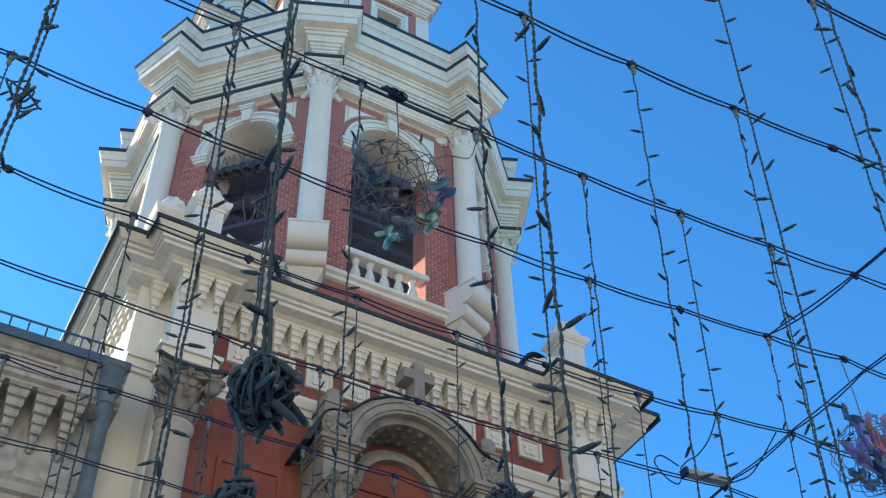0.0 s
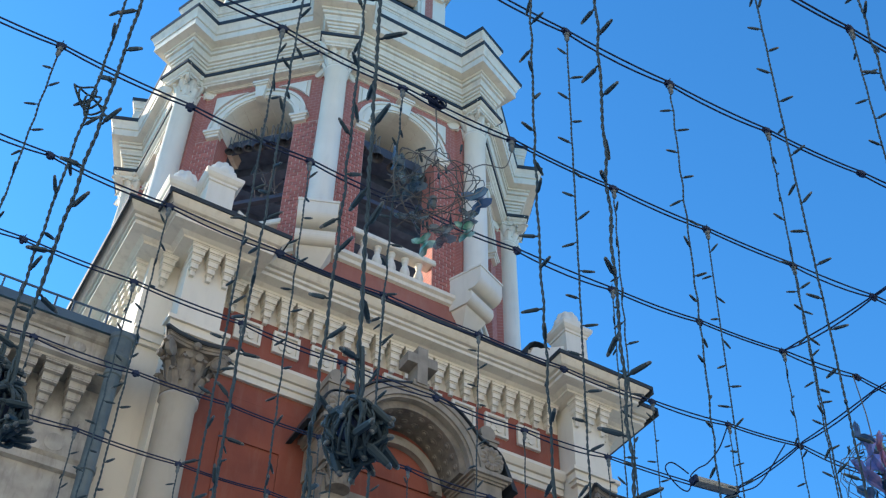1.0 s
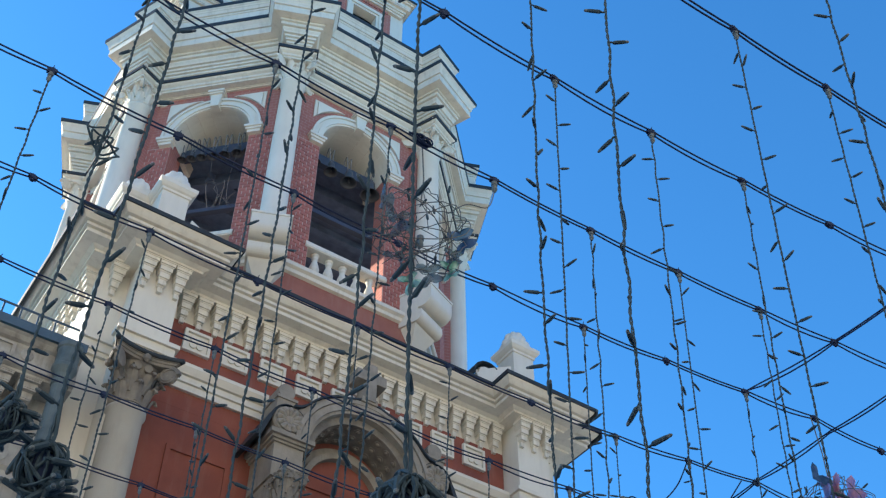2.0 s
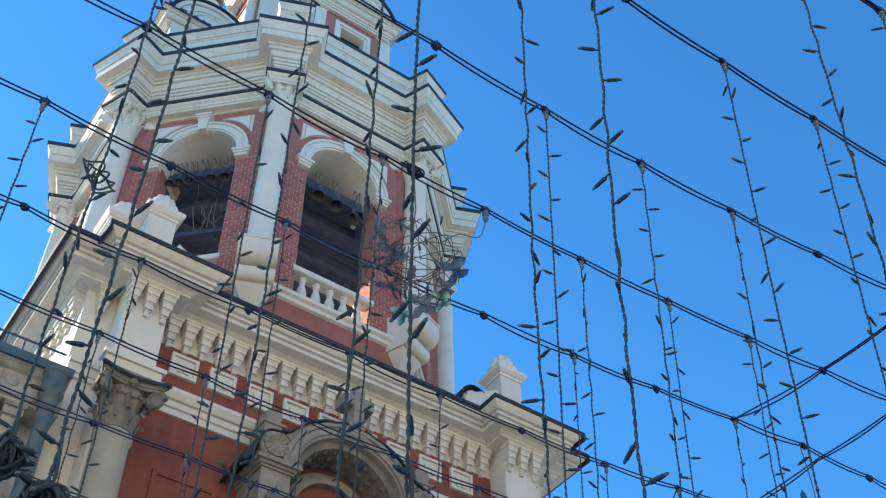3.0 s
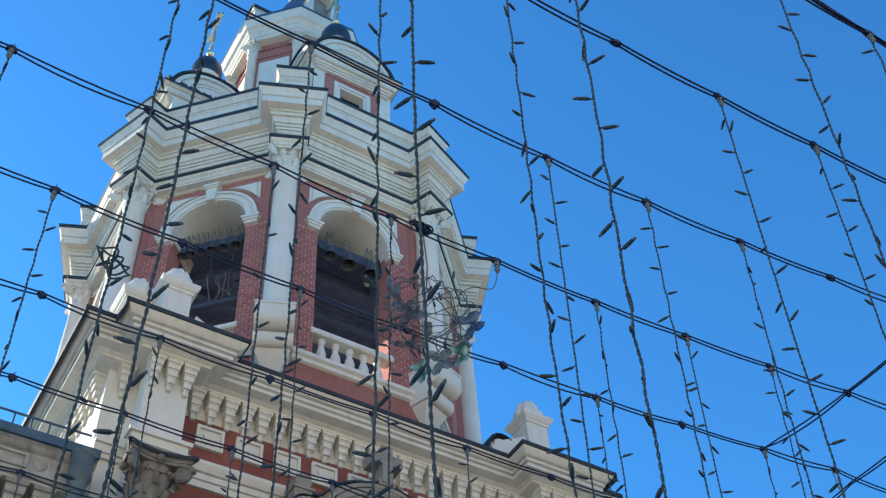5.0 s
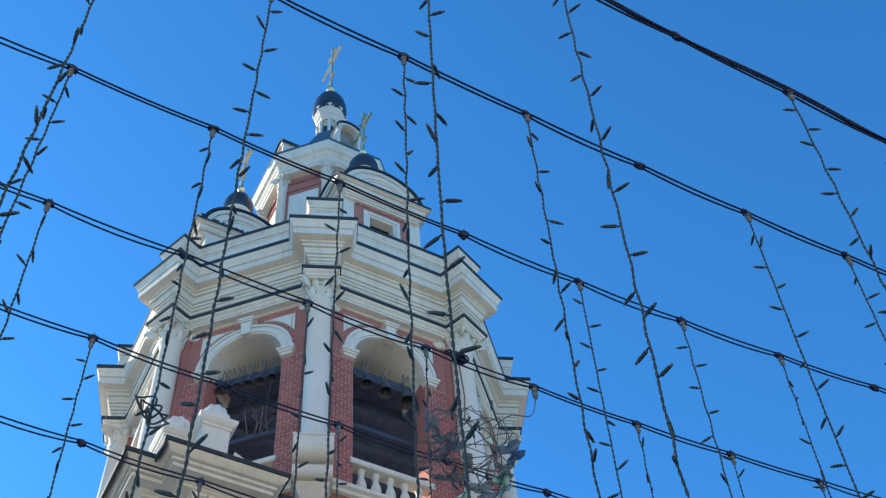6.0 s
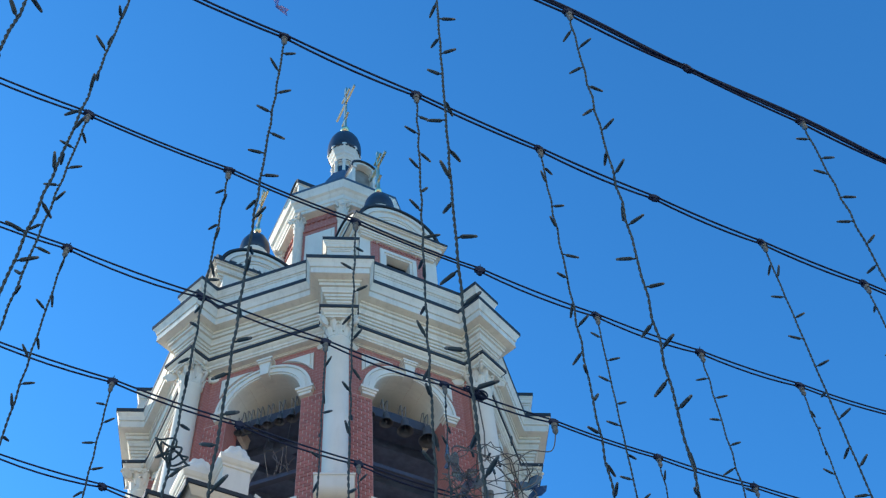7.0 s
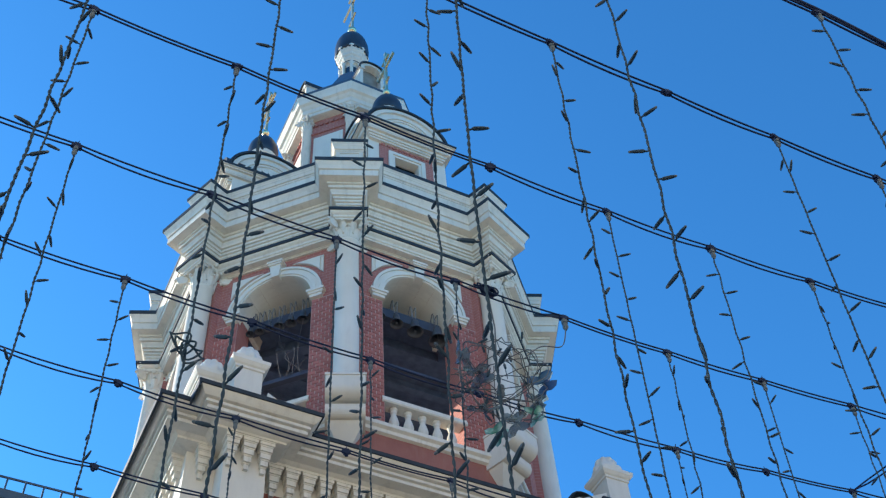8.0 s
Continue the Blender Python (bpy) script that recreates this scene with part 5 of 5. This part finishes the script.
wire_globe("wire_globe", (-1.945, -11.996, 4.59), 0.185, "wire globe with pink and violet film butterflies", [
    ((-0.8, -0.3, 0.4), 0.15, FILM_BLUE, (60, 20, 30)), ((-0.5, -0.4, 0.0), 0.16, FILM_PINK, (80, 10, 20)), ((-0.2, -0.3, -0.6), 0.18, FILM_VIOLET, (60, 30, 0)),
    ((0.3, -0.4, -0.2), 0.15, FILM_PINK, (50, 60, 20)), ((0.6, -0.2, -0.7), 0.17, FILM_VIOLET, (40, 10, 60)), ((0.5, 0.0, 0.5), 0.14, FILM_PINK, (70, 0, 10)),
    ((-0.6, 0.1, -0.9), 0.14, FILM_BLUE, (30, 40, 0)), ((-0.75, -0.2, -0.2), 0.19, FILM_VIOLET, (75, 15, 40)), ((-0.35, -0.5, -0.35), 0.20, FILM_PINK, (70, 25, 0)), ((-0.7, -0.1, -0.55), 0.18, FILM_VIOLET, (55, 0, 15)), ((-0.1, -0.5, 0.1), 0.17, FILM_PINK, (80, 30, 60)), ((-0.1, -0.2, -0.95), 0.18, FILM_BLUE, (50, 20, 35)), ((0.1, 0.0, 0.3), 0.16, FILM_GREEN, (60, 20, 70)), ((0.9, -0.1, 0.0), 0.15, FILM_VIOLET, (60, 50, 30))], 55, NETZ)

# ---------------------------------------------------------------- light strings rolled up into bundles


def bundle(c, r, top, seed):
    q = random.Random(seed)
    b = thing("bundled_light_string", "light string wound into a dark bundle with capsules sticking out", "light bundle", pose(*c), "bundled light strings")
    slim = Matrix.Diagonal((0.94, 0.94, 1.02, 1))
    for k in range(24):
        m = slim @ Euler((q.uniform(-0.45, 0.45), q.uniform(-0.7, 0.7), q.uniform(0, 3.14))).to_matrix().to_4x4()
        rr, n, dz = r * q.uniform(0.66, 1.06), 40, r * q.uniform(-0.18, 0.12)
        pts = [(rr * math.cos(4 * math.pi * i / n) * (0.86 + 0.1 * math.sin(i + k)), 0.35 * r * math.sin(i * 0.31 + k), dz + rr * math.sin(4 * math.pi * i / n)) for i in range(n + 1)]
        part("coil", Solid().tube(pts, r * 0.054, 5, m), GREEN, b)
    part("core", Solid().lathe([(0.002, -0.62 * r), (0.42 * r, -0.5 * r), (0.55 * r, 0), (0.45 * r, 0.5 * r), (0.002, 0.65 * r)], 12), CABLE, b)
    for k in range(22):
        d = Vector((q.uniform(-1, 1), q.uniform(-1, 1), q.uniform(-1, 0.8))).normalized()
        along = d.cross(Vector((q.uniform(-1, 1), q.uniform(-1, 1), q.uniform(-1, 1)))).normalized()
        way = (along * 0.8 + d * q.choice((0.0, 0.1, 0.2, 0.7)) + Vector((0, 0, -0.38))).normalized()
        m = Matrix.Translation(slim @ (d * r * 0.95) - way * 0.016) @ way.to_track_quat("X", "Z").to_matrix().to_4x4() @ pose(0, 0, 0, q.uniform(0, 360))
        o = part("light_capsule", lamps[k % 3], GREEN, b, m=m @ Matrix.Diagonal((1.1, 1.2, 1.2, 1)))
        part("lens", tip, LENS, o, m=pose(0.038, 0, 0.038 * (0.15, 0.45, -0.2)[k % 3], 0, 90, 0))
    t = Vector(top) - Vector(c)
    part("cord", Solid().tube([(0, 0, 0.4 * r), t * 0.5 + Vector((0.006, 0, 0)), t], 0.0034, 6), ROPEW, b)
    return b


for i, ((y, x), z) in enumerate(ENDS.items()):
    d = NETZ - 0.012 - z
    c = (x + lean_of(y, x) * d + BEND.get((y, x), 0.0), row_y(y, x) + 0.12 * d, z)
    bundle((c[0], c[1], z - 0.035), (0.043, 0.046, 0.040, 0.044, 0.043)[i], (c[0] - 0.004, c[1] - 0.012, z + 0.10), 31 + i)

# loose loops of cord on one of the strings
s = Solid()
for k in range(4):
    n = 18
    a0 = k * 0.9
    s.tube([(0.022 * math.cos(2 * math.pi * i / n + a0) + 0.018 * math.cos(a0), 0.012 * math.sin(i * 0.7 + k), 0.05 * (k / 3 - 0.5) + 0.026 * math.sin(2 * math.pi * i / n + a0)) for i in range(n + 1)], 0.0026, 5)
solid("cord_tangle", s, ROPEW, "tangle of loose cord loops on a hanging light string", "cord tangle", m=pose(-5.668, -12.742, 3.90) @ Matrix.Diagonal((1.25, 1.1, 1.0, 1)))

# spare cable wound up on a net cable
s = Solid()
for k in range(5):
    n = 20
    s.tube([(0.048 * math.cos(2 * math.pi * i / n) * (1 - 0.08 * k) + 0.006 * k - 0.01, 0.012 * math.sin(2 * math.pi * i / n + k), 0.013 * math.sin(2 * math.pi * i / n) + 0.004 * math.sin(3 * k + i * 0.6)) for i in range(n + 1)], 0.0036, 5)
s.tube([(0.0, -0.014, -0.012), (0.004, -0.018, 0.004), (0.006, 0.0, 0.018), (0.008, 0.014, 0.0), (0.002, 0.0, -0.018), (-0.004, -0.014, -0.004)], 0.004, 5)
solid("cable_coil", s, CABLE, "spare black cable wound into a flat coil on a net cable", "cable coil", m=pose(-4.475, -12.352, NETZ + 0.004, 20, 4, 3))

# power adapter on the cables
ad = thing("power_adapter", "long grey power adapter hanging on the black cables", "adapter", pose(-2.2, -11.23, 4.871, 0, -3, -4))
part("housing", Solid().loft([[(x, y, z) for y, z in ((-0.03, -0.02), (0.03, -0.02), (0.036, 0.0), (0.03, 0.02), (-0.03, 0.02), (-0.036, 0.0))] for x in (-0.118, -0.114, 0.114, 0.118)]), ALLOY, ad, m=Matrix.Diagonal((1, 0.72, 0.72, 1)))
part("end_cap", Solid().box(-0.133, -0.118, -0.026, 0.026, -0.018, 0.018), CABLE, ad)
part("end_cap", Solid().box(0.118, 0.133, -0.026, 0.026, -0.018, 0.018), CABLE, ad)
for k, pts in enumerate((((-0.13, 0, 0), (-0.13, 0.01, 0.03), (-0.08, 0, 0.08), (-0.01, 0, 0.13), (0.04, -0.05, 0.20), (0.05, -0.13, 0.28)), ((0.13, 0, 0), (0.19, 0, 0.02), (0.30, -0.02, 0.09), (0.42, -0.13, 0.28)),
                         ((-0.13, 0.01, 0.0), (-0.16, 0.02, -0.06), (-0.23, 0.01, -0.05), (-0.29, 0, 0.02), (-0.24, 0.0, 0.07), (-0.15, 0.0, 0.03)))):
    part("lead", Solid().tube(eased(pts, 8), 0.0036, 6), CABLE, ad)

# a lone film butterfly on a thread
bf = thing("film_butterfly", "violet film butterfly on a thin thread", "butterfly", pose(-5.79, -13.61, 4.84))
part("wings", butterfly(0.07, 90), FILM_VIOLET, bf, m=pose(0, 0, 0, 60, 20, 40))
part("thread", Solid().tube([(0, 0, 0), (-0.045, -0.13, 0.15), (-0.09, -0.255, 0.312)], 0.0012, 4), WIRE, bf)

# ---------------------------------------------------------------- single bricks of the belfry piers
rb = random.Random(3)
shapes = {}
for w in (0.125, 0.058):
    shapes[w] = [Solid().loft([[(-w / 2 + 0.004 - k, y, -0.0345 - k), (w / 2 - 0.004 + k, y, -0.0345 - k), (w / 2 - 0.004 + k, y, 0.0345 + k), (-w / 2 + 0.004 - k, y, 0.0345 + k)] for y, k in ((0.02, 0.0), (-0.008, 0.0), (-0.012, -0.003))]).mesh("brick", BRICK)]
for a in (-90 + 360, -135 + 360):
    w = faces[a]
    part("mortar_bed", Solid().box(-1.17, -0.694, -0.002, 0.05, 14.06, 17.02), MORTAR, w)
    part("mortar_bed", Solid().box(0.694, 1.17, -0.002, 0.05, 14.06, 17.02), MORTAR, w)
    for sg in (-1, 1):
        for i in range(39):
            z = 14.10 + 0.0752 * i
            row = ((0.760, 0.125), (0.895, 0.125), (1.030, 0.125), (1.1315, 0.058)) if i % 2 == 0 else ((0.7265, 0.058), (0.828, 0.125), (0.963, 0.125), (1.098, 0.125))
            for x, bw in row:
                part("brick", shapes[bw][0], BRICK, w, m=pose(sg * x + rb.uniform(-0.002, 0.002), rb.uniform(-0.002, 0.002), z + rb.uniform(-0.001, 0.001)))
